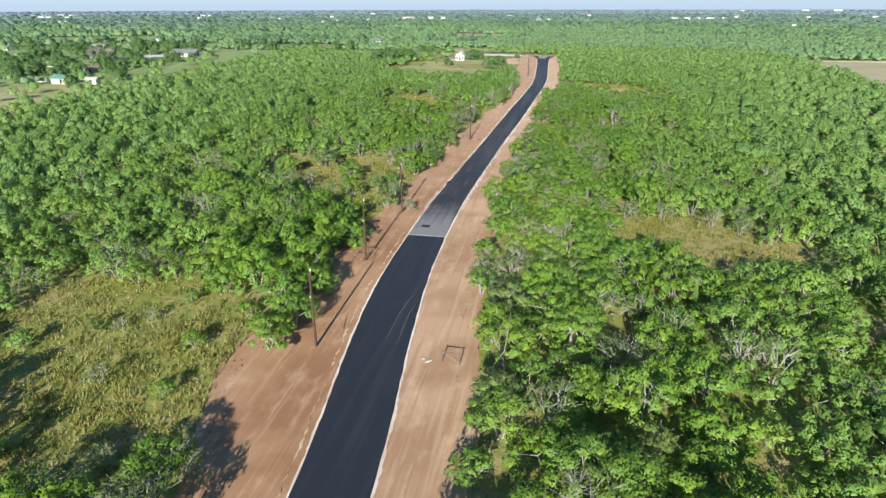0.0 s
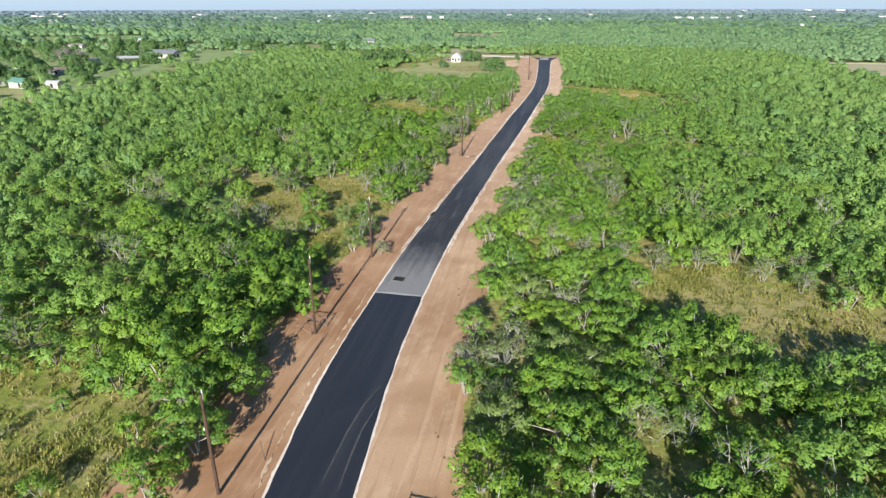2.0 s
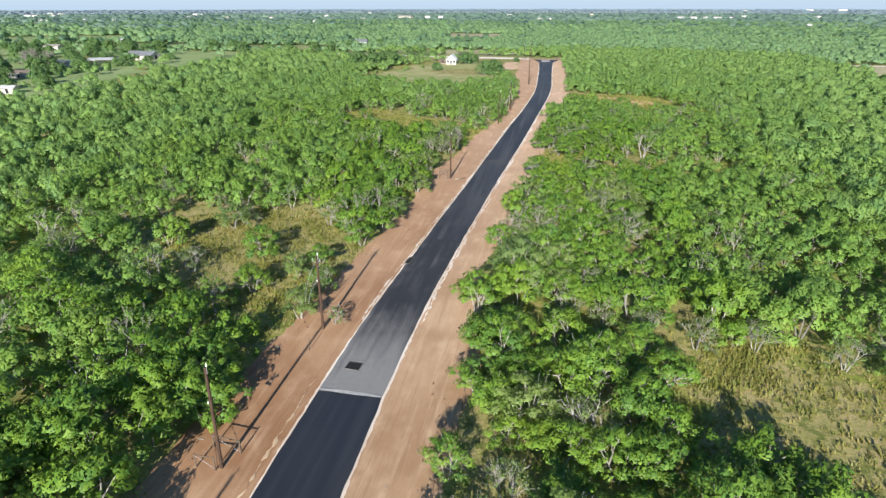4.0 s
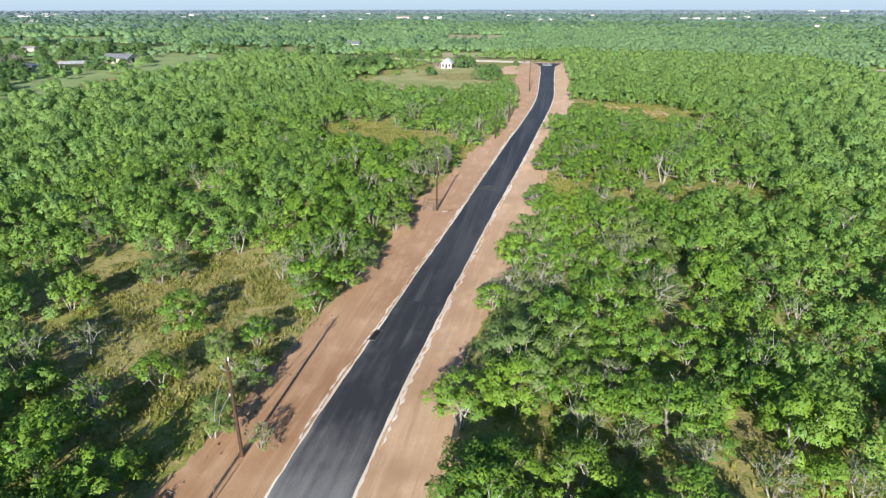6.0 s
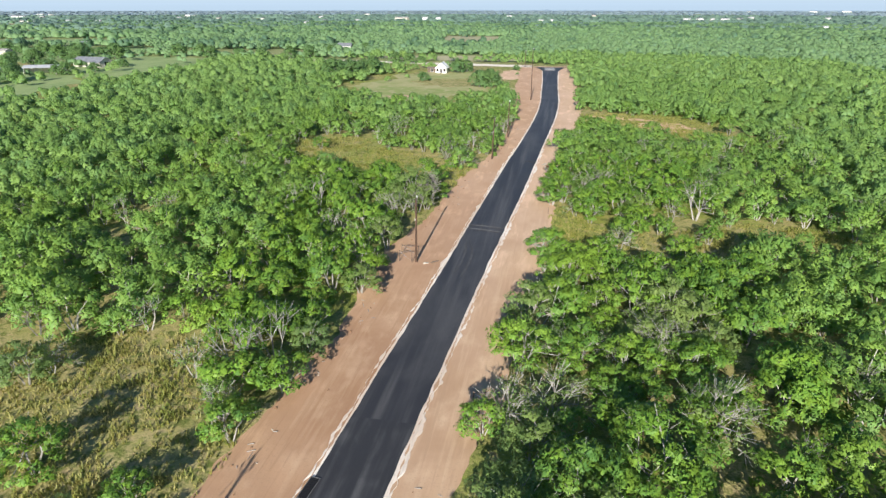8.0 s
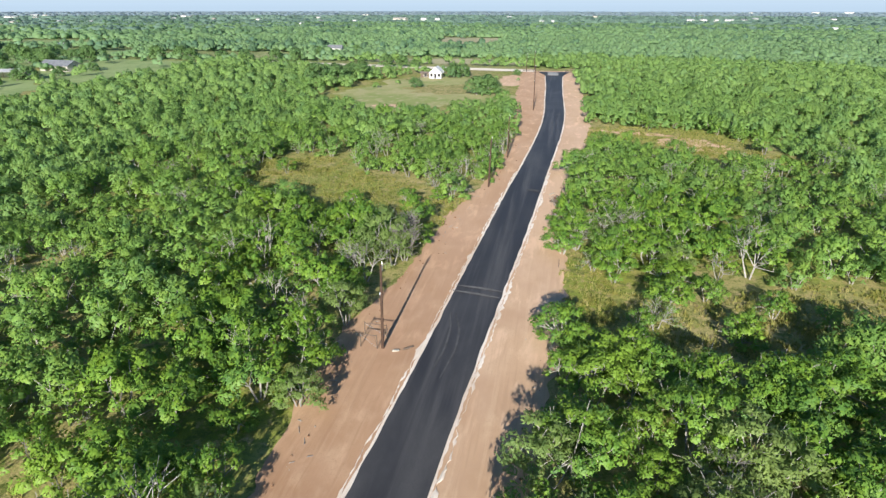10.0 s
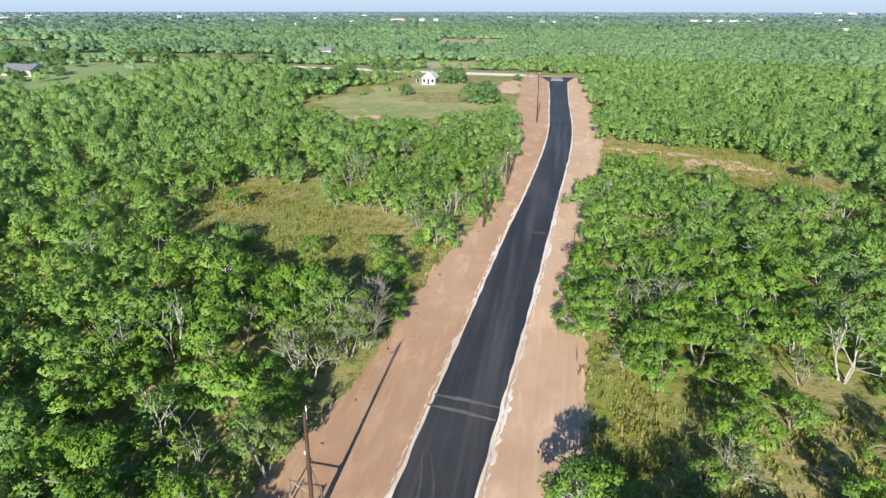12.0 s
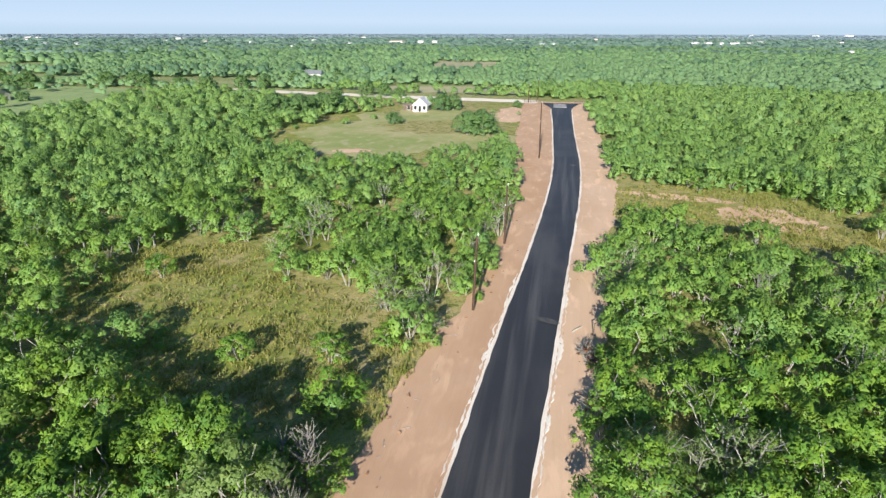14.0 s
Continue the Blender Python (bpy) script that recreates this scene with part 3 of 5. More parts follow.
def plot(corners, mat, label, lift=0.05):
    """A four-cornered field with slightly ragged edges."""
    c = [np.array(p, float) for p in corners]
    rows = []
    for v in np.linspace(0, 1, 13):
        row = []
        for u in np.linspace(0, 1, 13):
            p = (c[0] * (1 - u) + c[1] * u) * (1 - v) + (c[3] * (1 - u) + c[2] * u) * v
            p += 0.012 * np.linalg.norm(c[2] - c[0]) * np.array([noise.noise((p[0] / 9, p[1] / 9, 1)), noise.noise((p[0] / 9, p[1] / 9, 5))])
            row.append((p[0], p[1], float(gz(p[0], p[1])) + lift))
        rows.append(row)
    sheet("field", rows, mat, label=label, category="field")


for *corners, cover in PLOTS:
    plot(corners, {"FIELD": FIELD, "PASTURE": PASTURE, "DRY": DRY}[cover], {"FIELD": "dry tan field with mown stubble", "PASTURE": "pale green pasture among woods", "DRY": "pale dry grass field among trees"}[cover])
patch_sheet("bare_ground", 9, 277.5, 10, 2.0, -10, BARE, 0.03, "bare reddish soil path in the scrub")
patch_sheet("bare_ground", 22.5, 266.5, 8.5, 6.6, -35, BARE, 0.035, "bare reddish soil clearing in the scrub")
patch_sheet("bare_ground", -63, 306, 5, 2.2, 10, BARE, 0.03, "small bare tan patch in the grass")
patch_sheet("field_edge", 205, 398, 73, 2.6, 0, TRACK, 0.06, "pale dirt track along the field", 0.2)
patch_sheet("pasture", -222, 205, 40, 50, 0, DRY, 0.04, "dry green and tan pasture", 0.2)
patch_sheet("pasture", -212, 375, 34, 45, 10, PASTURE, 0.04, "green pasture beside the barns", 0.2)
patch_sheet("pasture", -250, 310, 50, 30, 0, PASTURE, 0.045, "green pasture beside the barns", 0.2)
patch_sheet("pasture", -322, 265, 130, 112, 0, PASTURE, 0.035, "green pasture round the farms", 0.1)
patch_sheet("pasture", -300, 404, 125, 23, 0, PASTURE, 0.035, "green pasture round the farms", 0.1)
patch_sheet("field", -66, 448, 46, 15, 0, FIELD, 0.04, "dry grey and tan field beyond the gravel road", 0.2)
patch_sheet("field", -430, 545, 80, 34, 20, PASTURE, 0.04, "pale green field among far trees", 0.2)
patch_sheet("field", -320, 452, 60, 26, 20, PASTURE, 0.04, "pale green field among far trees", 0.2)
patch_sheet("grass_patch", -53, 54, 17, 15, -20, MEADOW, 0.02, "yellow-green grass with weeds", 0.5)
patch_sheet("grass_patch", -46, 217, 24, 10, -22, MEADOW, 0.02, "yellow-green grass with weeds", 0.5)
patch_sheet("grass_patch", -56, 112, 9, 6, 10, MEADOW, 0.02, "yellow-green grass with weeds", 0.5)
patch_sheet("grass_patch", 1, 180, 9, 13, 0, MEADOW, 0.02, "yellow-green grass with weeds", 0.5)
patch_sheet("dry_ground", 24, 96, 12, 11, -20, BROWN, 0.02, "brown dry grass in the scrub", 0.5)
patch_sheet("dry_ground", -45, 124, 12, 14, 0, BROWN, 0.022, "brown dry grass under scattered trees", 0.5)
patch_sheet("dry_ground", 10, 278, 12, 4, -8, BROWN, 0.022, "brown dry grass beside a bare patch", 0.4)
patch_sheet("dry_ground", -48, 345, 19, 13, 10, BROWN, 0.03, "brownish dry grass before the white house", 0.5)
patch_sheet("dry_ground", -56, 340, 27, 42, 0, DRY, 0.022, "pale dry grass in the clearing before the white house", 0.5)
patch_sheet("bare_ground", -28.5, 374, 6, 17, 0, VERGE, 0.025, "bare tan soil beside the road mouth", 0.3)
patch_sheet("bare_ground", -88, 397, 5, 3, 10, BARE, 0.03, "orange tan bare soil beside the gravel road")

# ======== marks on the asphalt ========


def mark(name, points, width, mat, label, lift=0.175):
    """A thin smear lying on the asphalt along a line of points."""
    rows = []
    pts = np.array(points, float)
    s = np.linspace(0, len(pts) - 1, 24)
    xs, ys = np.interp(s, range(len(pts)), pts[:, 0]), np.interp(s, range(len(pts)), pts[:, 1])
    for k in range(24):
        a, b = max(k - 1, 0), min(k + 1, 23)
        d = Vector((xs[b] - xs[a], ys[b] - ys[a])).normalized()
        w = width * (0.35 + 0.65 * math.sin(math.pi * (k + 0.5) / 24)) / 2
        rows.append([(xs[k] - d.y * w, ys[k] + d.x * w, float(gz(xs[k], ys[k])) + lift), (xs[k] + d.y * w, ys[k] - d.x * w, float(gz(xs[k], ys[k])) + lift)])
    return sheet(name, rows, mat, "structure", label, "road mark")


SMEAR = plain("thin_dust", (0.085, 0.086, 0.088), 0.9, 0, 0.35, 1.5)
mark("tyre_mark", [(-17.6, 74.2), (-18.3, 71), (-18.6, 67), (-18.6, 60.5)], 0.22, SMEAR, "faint pale curved tyre mark on asphalt")
mark("tyre_mark", [(-17.0, 71), (-17.4, 67.5), (-17.3, 64), (-17.0, 60)], 0.22, SMEAR, "faint pale curved tyre mark on asphalt")
mark("tyre_mark", [(-19.0, 176), (-18.3, 172), (-18.2, 168), (-18.7, 164)], 0.25, SMEAR, "faint pale curved tyre mark on asphalt")
mark("tyre_mark", [(-18.3, 175.5), (-17.3, 172), (-17.1, 168), (-17.7, 163)], 0.25, SMEAR, "faint pale curved tyre mark on asphalt")
mark("dust_line", [(-19.5, 182.6), (-16.5, 182.3), (-13.7, 181.8)], 0.5, DUST, "pale dusty joint line across the road", 0.18)
mark("dust_line", [(-19.7, 181.1), (-16.7, 180.7), (-13.9, 180.1)], 0.5, DUST, "pale dusty joint line across the road", 0.18)
mark("dust_smear", [(-13.6, 223.6), (-12.2, 223.2), (-11.0, 222.6)], 1.2, SMEAR, "pale dust smear at the road edge")
mark("dust_smear", [(-9.6, 300), (-8.6, 299)], 1.3, DUST, "pale dust smear at the road edge")
mark("joint_line", [(-24.1, 94.15), (-21, 94.1), (-17.8, 94.0)], 0.5, CONCRETE, "pale joint between fresh asphalt and slab", 0.185)


def road_inlet(x, y, w, d, turn=0.0, rim=0.12, rim_mat=None):
    root = tagged(thing("road_inlet", x, y, turn, z=float(gz(x, y)) + 0.15), "dark square iron inlet cover set in the road", "inlet")
    bm = bmesh.new()
    for sx in (-1, 1):
        box(bm, (rim, d + 2 * rim, 0.06), (sx * (w + rim) / 2, 0, 0.02))
        box(bm, (w, rim, 0.06), (0, sx * (d + rim) / 2, 0.02))
    part("frame", bm, rim_mat or CONCRETE, root)
    bm = bmesh.new()
    box(bm, (w, d, 0.03), (0, 0, 0.012))
    for k in range(9):
        box(bm, (w * 0.94, d * 0.05, 0.03), (0, d * (-0.44 + 0.11 * k), 0.036))
    part("grate", bm, IRON, root)


road_inlet(-22.05, 98.5, 1.45, 1.25, -4, 0.06, DUST)
road_inlet(-22.75, 125.4, 0.7, 2.2, -6, 0.05, DUST)


def cattle_guard(x, y):
    root = thing("cattle_guard", x, y, 2, "pale concrete cattle guard with steel rails in the road mouth", "cattle guard", z=float(gz(x, y)) + 0.18)
    w, d = 4.7, 11.0
    bm = bmesh.new()
    for s in (-1, 1):
        box(bm, (0.5, d, 0.16), (s * (w / 2 - 0.25), 0, 0.06), bevel=0.02)
        box(bm, (w - 1.0, 0.9, 0.16), (0, s * (d / 2 - 0.45), 0.06), bevel=0.02)
    part("rim", bm, GUARD, root, "pale concrete rim")
    bm = bmesh.new()
    for k in range(22):
        box(bm, (w - 1.0, 0.24, 0.08), (0, -d / 2 + 1.1 + k * (d - 2.2) / 21, 0.05))
    part("rails", bm, RAIL, root, "grey steel rails")


cattle_guard(-13.4, 397)

# ======== poles ========


def utility_pole(x, y, high=9.4, lean=(0, 0), brackets=0, turn=0.0):
    root = thing("utility_pole", x, y, turn, "dark creosoted wooden utility pole with a white top insulator", "utility pole", "poles along the road")
    bm = bmesh.new()
    rod(bm, (0, 0, -0.4), (lean[0], lean[1], high), 0.165, 0.11, 12)
    part("pole", bm, POLE_WOOD, root)
    bm = bmesh.new()
    rod(bm, (lean[0] + 0.13, lean[1], high - 0.55), (lean[0] + 0.13, lean[1], high + 0.12), 0.03, 0.03, 6)
    part("pin", bm, STEEL, root)
    bm = bmesh.new()
    rod(bm, (lean[0] + 0.13, lean[1], high + 0.1), (lean[0] + 0.13, lean[1], high + 0.22), 0.05, 0.06, 10)
    rod(bm, (lean[0] + 0.13, lean[1], high + 0.22), (lean[0] + 0.13, lean[1], high + 0.42), 0.06, 0.03, 10)
    part("insulator", bm, PORCELAIN, root, "white porcelain insulator")
    f = 0.68
    bm = bmesh.new()
    rod(bm, (lean[0] * f - 0.1, lean[1] * f - 0.18, high * f - 0.1), (lean[0] * f - 0.1, lean[1] * f - 0.18, high * f + 0.10), 0.06, 0.05, 8)
    part("spool", bm, PORCELAIN, root, "small white spool insulator")
    if brackets:
        for s in (-1, 1):
            bm = bmesh.new()
            rod(bm, (lean[0], lean[1], high - 0.9), (lean[0] + s * 0.42, lean[1] - 0.15, high - 0.5), 0.04, 0.035, 6)
            rod(bm, (lean[0] + s * 0.42, lean[1] - 0.15, high - 0.55), (lean[0] + s * 0.42, lean[1] - 0.15, high - 0.25), 0.09, 0.06, 8)
            part("bracket", bm, STEEL, root, "pale steel bracket arm")
        for k, (a, b) in enumerate((((-0.4, -0.1, high - 1.0), (-1.6, -0.6, 3.6)), ((-0.12, -0.15, high * f), (-1.2, -0.7, 3.4)))):
            bm = bmesh.new()
            last = Vector(a)
            for j in range(1, 7):
                q = Vector(a).lerp(Vector(b), j / 6) + Vector((-0.25 * math.sin(math.pi * j / 6), 0, 0))
                rod(bm, last, q, 0.025, 0.025, 5)
                last = q
            part("cable", bm, STEEL, root, "loose hanging pale cable")
    return root


for x, y, high, lean, arms in ((-26.3, 58.1, 9.5, (-0.05, 0), 0), (-28.0, 82.8, 9.5, (0.0, 0.02), 0), (-28.0, 105.3, 9.0, (-0.1, 0), 1), (-24.4, 167.3, 9.1, (0.12, 0.05), 0),
                               (-20.7, 224.5, 8.9, (0.3, 0.05), 0), (-19.3, 246.8, 8.8, (0.12, 0), 0), (-16.9, 306.0, 12.8, (-0.1, 0), 0), (-25.5, 404.6, 7.6, (0, 0), 0),
                               (-22.4, 413.6, 8.0, (0, 0), 0)):
    utility_pole(x, y, high, lean, arms)


def fence_brace(a, b, high=1.25, label="old H-shaped wooden fence brace standing in bare soil"):
    """Two posts, a top rail and a wire stay: what is left of a fence."""
    x, y = (a[0] + b[0]) / 2, (a[1] + b[1]) / 2
    root = thing("fence_brace", x, y, 0, label, "fence brace", "old fence braces")
    for p in (a, b):
        bm = bmesh.new()
        rod(bm, (p[0] - x, p[1] - y, -0.2), (p[0] - x + 0.03, p[1] - y, high + 0.1), 0.065, 0.055, 8)
        part("post", bm, POST_WOOD, root)
    bm = bmesh.new()
    rod(bm, (a[0] - x, a[1] - y, high - 0.05), (b[0] - x, b[1] - y, high - 0.02), 0.05, 0.045, 8)
    part("rail", bm, POST_WOOD, root)
    bm = bmesh.new()
    rod(bm, (a[0] - x, a[1] - y, high - 0.1), (b[0] - x, b[1] - y, 0.15), 0.015, 0.015, 5)
    part("wire_stay", bm, STEEL, root)


fence_brace((-30.1, 82.5), (-28.35, 82.4), 1.3)
fence_brace((-29.9, 84.9), (-27.3, 84.6), 1.3)
fence_brace((-12.2, 137.6), (-10.3, 138.0), 1.4)
fence_brace((-26.7, 167.2), (-24.95, 167.1), 1.5)
fence_brace((-27.0, 169.6), (-24.6, 169.4), 1.4)
fence_brace((-11.2, 57.5), (-9.2, 57.3), 1.4)
fence_brace((-7.4, 220.9), (-6.6, 222.3), 1.4)


def stake(x, y, high, dx=0.0, dy=0.0):
    bm = bmesh.new()
    rod(bm, (0, 0, -0.1), (dx, dy, high), 0.045, 0.035, 6)
    ob = part("stake", bm, POST_WOOD)
    ob.matrix_basis = pose(x, y, float(gz(x, y)))
    tagged(ob, "thin weathered wooden stake in bare soil", "stake", "stakes")


for x, y, h, dx, dy in ((-27.8, 100.6, 1.5, 0.05, 0.2), (-7.3, 190.5, 1.1, 0, 0), (-10.3, 96.5, 1.2, 0.1, 0), (-10.0, 93.5, 1.0, 0, 0.1), (-8.0, 175, 0.9, 0.05, 0), (-24.3, 62.2, 1.1, -0.9, 1.1)):
    stake(x, y, h, dx, dy)


def rock(x, y, size, mat, name, label):
    bm = bmesh.new()
    bmesh.ops.create_icosphere(bm, subdivisions=2, radius=0.5)
    for v in bm.verts:
        v.co *= 1 + 0.35 * noise.noise(v.co * 2.3 + Vector((x, y, 0)))
        v.co = Vector((v.co.x * size[0], v.co.y * size[1], v.co.z * size[2]))
    ob = part(name, bm, mat)
    ob.matrix_basis = pose(x, y, float(gz(x, y)) + size[2] * 0.3, 0, 0, 20 * (x % 3))
    return tagged(ob, label, name.replace("_", " "))


rock(-12.7, 57.3, (1.1, 0.4, 0.22), LIMESTONE, "limestone_slab", "pale limestone slab lying on bare soil")
rock(-13.4, 57.7, (0.5, 0.3, 0.18), LIMESTONE, "limestone_slab", "pale limestone slab lying on bare soil")
rock(-23.0, 167.0, (0.8, 0.4, 0.25), LIMESTONE, "limestone_slab", "pale limestone slab beside the pole")
rock(-21.9, 167.7, (1.4, 0.3, 0.25), POST_WOOD, "fallen_log", "dark broken log lying on bare soil")
rock(-9.1, 222.0, (2.0, 0.25, 0.25), LIMESTONE, "bleached_log", "bleached pale log lying on bare soil")

# ======== houses and sheds ========


def gable_building(name, x, y, turn, size, wall_mat, roof_mat, label, category, openings=(), overhang=0.35, pitch=0.55, open_front=False):
    """Walls, a two-sided roof with thickness, and framed openings. Ridge along local x."""
    w, d, h = size
    root = thing(name, x, y, turn, label, category)
    rise = d / 2 * pitch
    if open_front:
        for s in (0, 1, 2):
            bm = bmesh.new()
            if s == 0:
                box(bm, (w, 0.15, h), (0, d / 2 - 0.075, h / 2))
            else:
                box(bm, (0.15, d - 0.15, h), ((s * 2 - 3) * (w / 2 - 0.075), -0.075, h / 2))
            part("wall", bm, wall_mat, root)
        for k in range(5):
            bm = bmesh.new()
            rod(bm, (-w / 2 + w * k / 4 * 0.98 + 0.1, -d / 2 + 0.1, 0), (-w / 2 + w * k / 4 * 0.98 + 0.1, -d / 2 + 0.1, h), 0.08, 0.08, 6)
            part("post", bm, POST_WOOD, root)
    else:
        bm = bmesh.new()
        prof = [(-d / 2, 0), (d / 2, 0), (d / 2, h), (0, h + rise), (-d / 2, h)]
        ends = [[bm.verts.new((sx * w / 2, py, pz)) for py, pz in prof] for sx in (-1, 1)]
        bm.faces.new(ends[0][::-1])
        bm.faces.new(ends[1])
        for k in range(5):
            bm.faces.new((ends[0][k], ends[0][(k + 1) % 5], ends[1][(k + 1) % 5], ends[1][k]))
        part("wall", bm, wall_mat, root)
    slope = math.degrees(math.atan2(rise, d / 2))
    run = math.hypot(d / 2 + overhang, (d / 2 + overhang) * pitch)
    for s in (-1, 1):
        bm = bmesh.new()
        box(bm, (w + 2 * overhang, run, 0.1), (0, s * (d / 2 + overhang) / 2, h + rise / 2 - overhang * pitch / 2 + 0.09), tilt=(-s * slope, 0))
        ribs = max(3, int(w / 0.9)) if math.hypot(x, y) < 560 else 0
        for k in range(ribs + 1 if ribs else 0):
            box(bm, (0.06, run, 0.06), (-w / 2 - overhang + (w + 2 * overhang) * k / ribs, s * (d / 2 + overhang) / 2, h + rise / 2 - overhang * pitch / 2 + 0.15), tilt=(-s * slope, 0))
        part("roof_slope", bm, roof_mat, root)
    for side, u, z, ow, oh, kind in openings:
        bm, glass = bmesh.new(), bmesh.new()
        at = {"s": (u, -d / 2 - 0.03, z), "e": (w / 2 + 0.03, u, z), "w": (-w / 2 - 0.03, u, z)}[side]
        flat = side == "s"
        for k in (-1, 1):
            box(bm, (0.1, 0.1, oh + 0.2) if flat else (0.1, 0.1, oh + 0.2), (at[0] + (k * (ow / 2 + 0.05) if flat else 0), at[1] + (0 if flat else k * (ow / 2 + 0.05)), z))
            box(bm, (ow, 0.1, 0.1) if flat else (0.1, ow, 0.1), (at[0], at[1], z + k * (oh / 2 + 0.05)))
        box(glass, (ow, 0.05, oh) if flat else (0.05, ow, oh), at)
        frame_part = part(kind, bm, WALL_WHITE, root)
        part("pane", glass, DARK, frame_part)
    return root


# the white house beyond the clearing: its gable looks along the road
gable_building("house", -61.2, 376.0, 90, (6.0, 5.0, 2.35), WALL_WHITE, ROOF_WHITE, "small white wooden house with a steep white gable", "house",
               [("w", 1.6, 1.4, 1.0, 1.3, "window"), ("w", -1.6, 1.4, 1.0, 1.3, "window"), ("w", 0.0, 1.1, 0.9, 2.0, "door"), ("s", 1.5, 1.5, 1.2, 1.2, "window")], 0.4, 0.9)
gable_building("shed", -66.2, 378.0, 5, (4.2, 3.0, 1.7), POST_WOOD, ROOF_BROWN, "low brown shed beside the white house", "shed", [("s", 0, 0.9, 1.0, 1.5, "door")], 0.3, 0.3)
gable_building("house", -147, 488, 8, (8.4, 6, 3.2), WALL_WHITE, ROOF_GREY, "low white house with a grey tin roof among trees", "house",
               [("s", -3, 1.5, 1.3, 1.3, "window"), ("s", 0, 1.2, 1.0, 2.1, "door"), ("s", 3, 1.5, 1.3, 1.3, "window")])
gable_building("barn", -240, 343, 25, (16, 7, 2.8), WALL_WHITE, ROOF_WHITE, "long open-fronted farm shed with a white end wall", "barn", (), 0.5, 0.25, True)
gable_building("barn", -238, 371, -8, (17, 8, 2.6), WALL_CREAM, ROOF_GREY, "pale farmhouse with a wide grey tin roof in a pasture", "house",
               [("s", -5, 1.6, 1.4, 1.3, "window"), ("s", 0, 1.3, 1.2, 2.1, "door"), ("s", 5, 1.6, 1.4, 1.3, "window"), ("e", 0, 1.5, 2.0, 2.2, "door")], 0.5, 0.5)
gable_building("shed", -209.5, 250, 4, (5.4, 3.2, 2.1), WALL_CREAM, ROOF_WHITE, "white painted farm shed at the pasture's edge", "shed", [("s", 0, 1.2, 1.2, 2.0, "door")])
gable_building("shed", -224.5, 249, -8, (8, 5, 2.5), WALL_CREAM, ROOF_GREEN, "farm shed with a green tin roof", "shed", [("s", 2, 1.2, 1.2, 2.0, "door")])
gable_building("trailer", -258, 330, 25, (11, 4, 2.6), WALL_CREAM, ROOF_GREY, "cream mobile home beside the farm sheds", "mobile home", [("s", -2, 1.4, 1.2, 1.0, "window"), ("s", 2, 1.4, 1.2, 1.0, "window")], 0.2, 0.3)
for x, y, turn, size, wall, roof, words in ((-243, 291, 15, (9, 5, 2.4), GUARD, ROOF_BROWN, "low shed with a dark weathered roof between shade trees"), (-282, 311, 10, (7, 5, 2.6), WALL_WHITE, ROOF_WHITE, "small white shed among shade trees"),
                                            (-240, 253, -15, (6, 2.4, 1.9), WALL_WHITE, ROOF_DULL, "pale low trailer at the pasture's edge"), (-345, 497, 5, (8, 5, 2.4), WALL_WHITE, ROOF_WHITE, "white tin shed beyond the farm pasture"),
                                            (-400, 397, 0, (10, 6, 2.6), WALL_WHITE, ROOF_WHITE, "long white farm building behind trees"), (-338, 418, 6, (10, 6, 2.6), WALL_CREAM, ROOF_DULL, "long low barn with a dull tin roof"),
                                            (-268, 334, 20, (8, 4, 2.4), WALL_CREAM, ROOF_DULL, "tan roofed mobile home beside farm sheds")):
    gable_building("shed", x, y, turn, size, wall, roof, words, "shed", [("s", 0, 1.1, 1.1, 1.9, "door")], 0.3, 0.35)
far_homes = random.Random(5)
for x, y, long, deep, high, pale in HOMES:
    gable_building("farmhouse", x, y, far_homes.uniform(-20, 20), (long * 0.62, deep * 0.8, high * 0.8), WALL_WHITE if pale else WALL_CREAM, far_homes.choice((ROOF_WHITE, ROOF_WHITE, ROOF_GREY)) if pale else ROOF_DULL,
                   "distant white farm building among trees" if pale else "distant farm building with a dull tin roof", "farm building", (), 0.4, 0.4)


def junction_fence(x0, x1, y):
    root = thing("fence", (x0 + x1) / 2, y, 0, "dark wooden rail fence beside the road mouth", "fence")
    half = (x1 - x0) / 2
    n = max(2, int(half))
    for k in range(n + 1):
        bm = bmesh.new()
        rod(bm, (-half + 2 * half * k / n, 0, -0.1), (-half + 2 * half * k / n, 0, 1.4), 0.09, 0.08, 6)
        part("post", bm, POST_WOOD, root)
    for z in (0.5, 1.0, 1.35):
        bm = bmesh.new()
        box(bm, (2 * half, 0.06, 0.12), (0, -0.1, z))
        part("rail", bm, POST_WOOD, root)


junction_fence(-27, -20, 404.9)
junction_fence(-8.2, -3.5, 405.2)

# ======== trees ========


def limb_quads(a, b, r0, r1, bend, sides, segs, rs):
    """Loose quads of a bent tapered limb."""
    a, b = np.array(a, float), np.array(b, float)
    mid = (a + b) / 2 + bend
    s = np.linspace(0, 1, segs + 1)[:, None]
    line = (1 - s) ** 2 * a + 2 * s * (1 - s) * mid + s ** 2 * b
    out = []
    axis = (b - a) / (np.linalg.norm(b - a) + 1e-9)
    u = np.cross(axis, [0.3, 0.9, 0.1])
    u /= np.linalg.norm(u)
    v = np.cross(axis, u)
    rad = r0 + (r1 - r0) * s[:, 0]
    ang = np.arange(sides) * 2 * math.pi / sides
    ring = line[:, None] + rad[:, None, None] * (np.cos(ang)[None, :, None] * u + np.sin(ang)[None, :, None] * v)
    for k in range(segs):
        for j in range(sides):
            i = (j + 1) % sides
            out.append([ring[k, j], ring[k, i], ring[k + 1, i], ring[k + 1, j]])
    return out


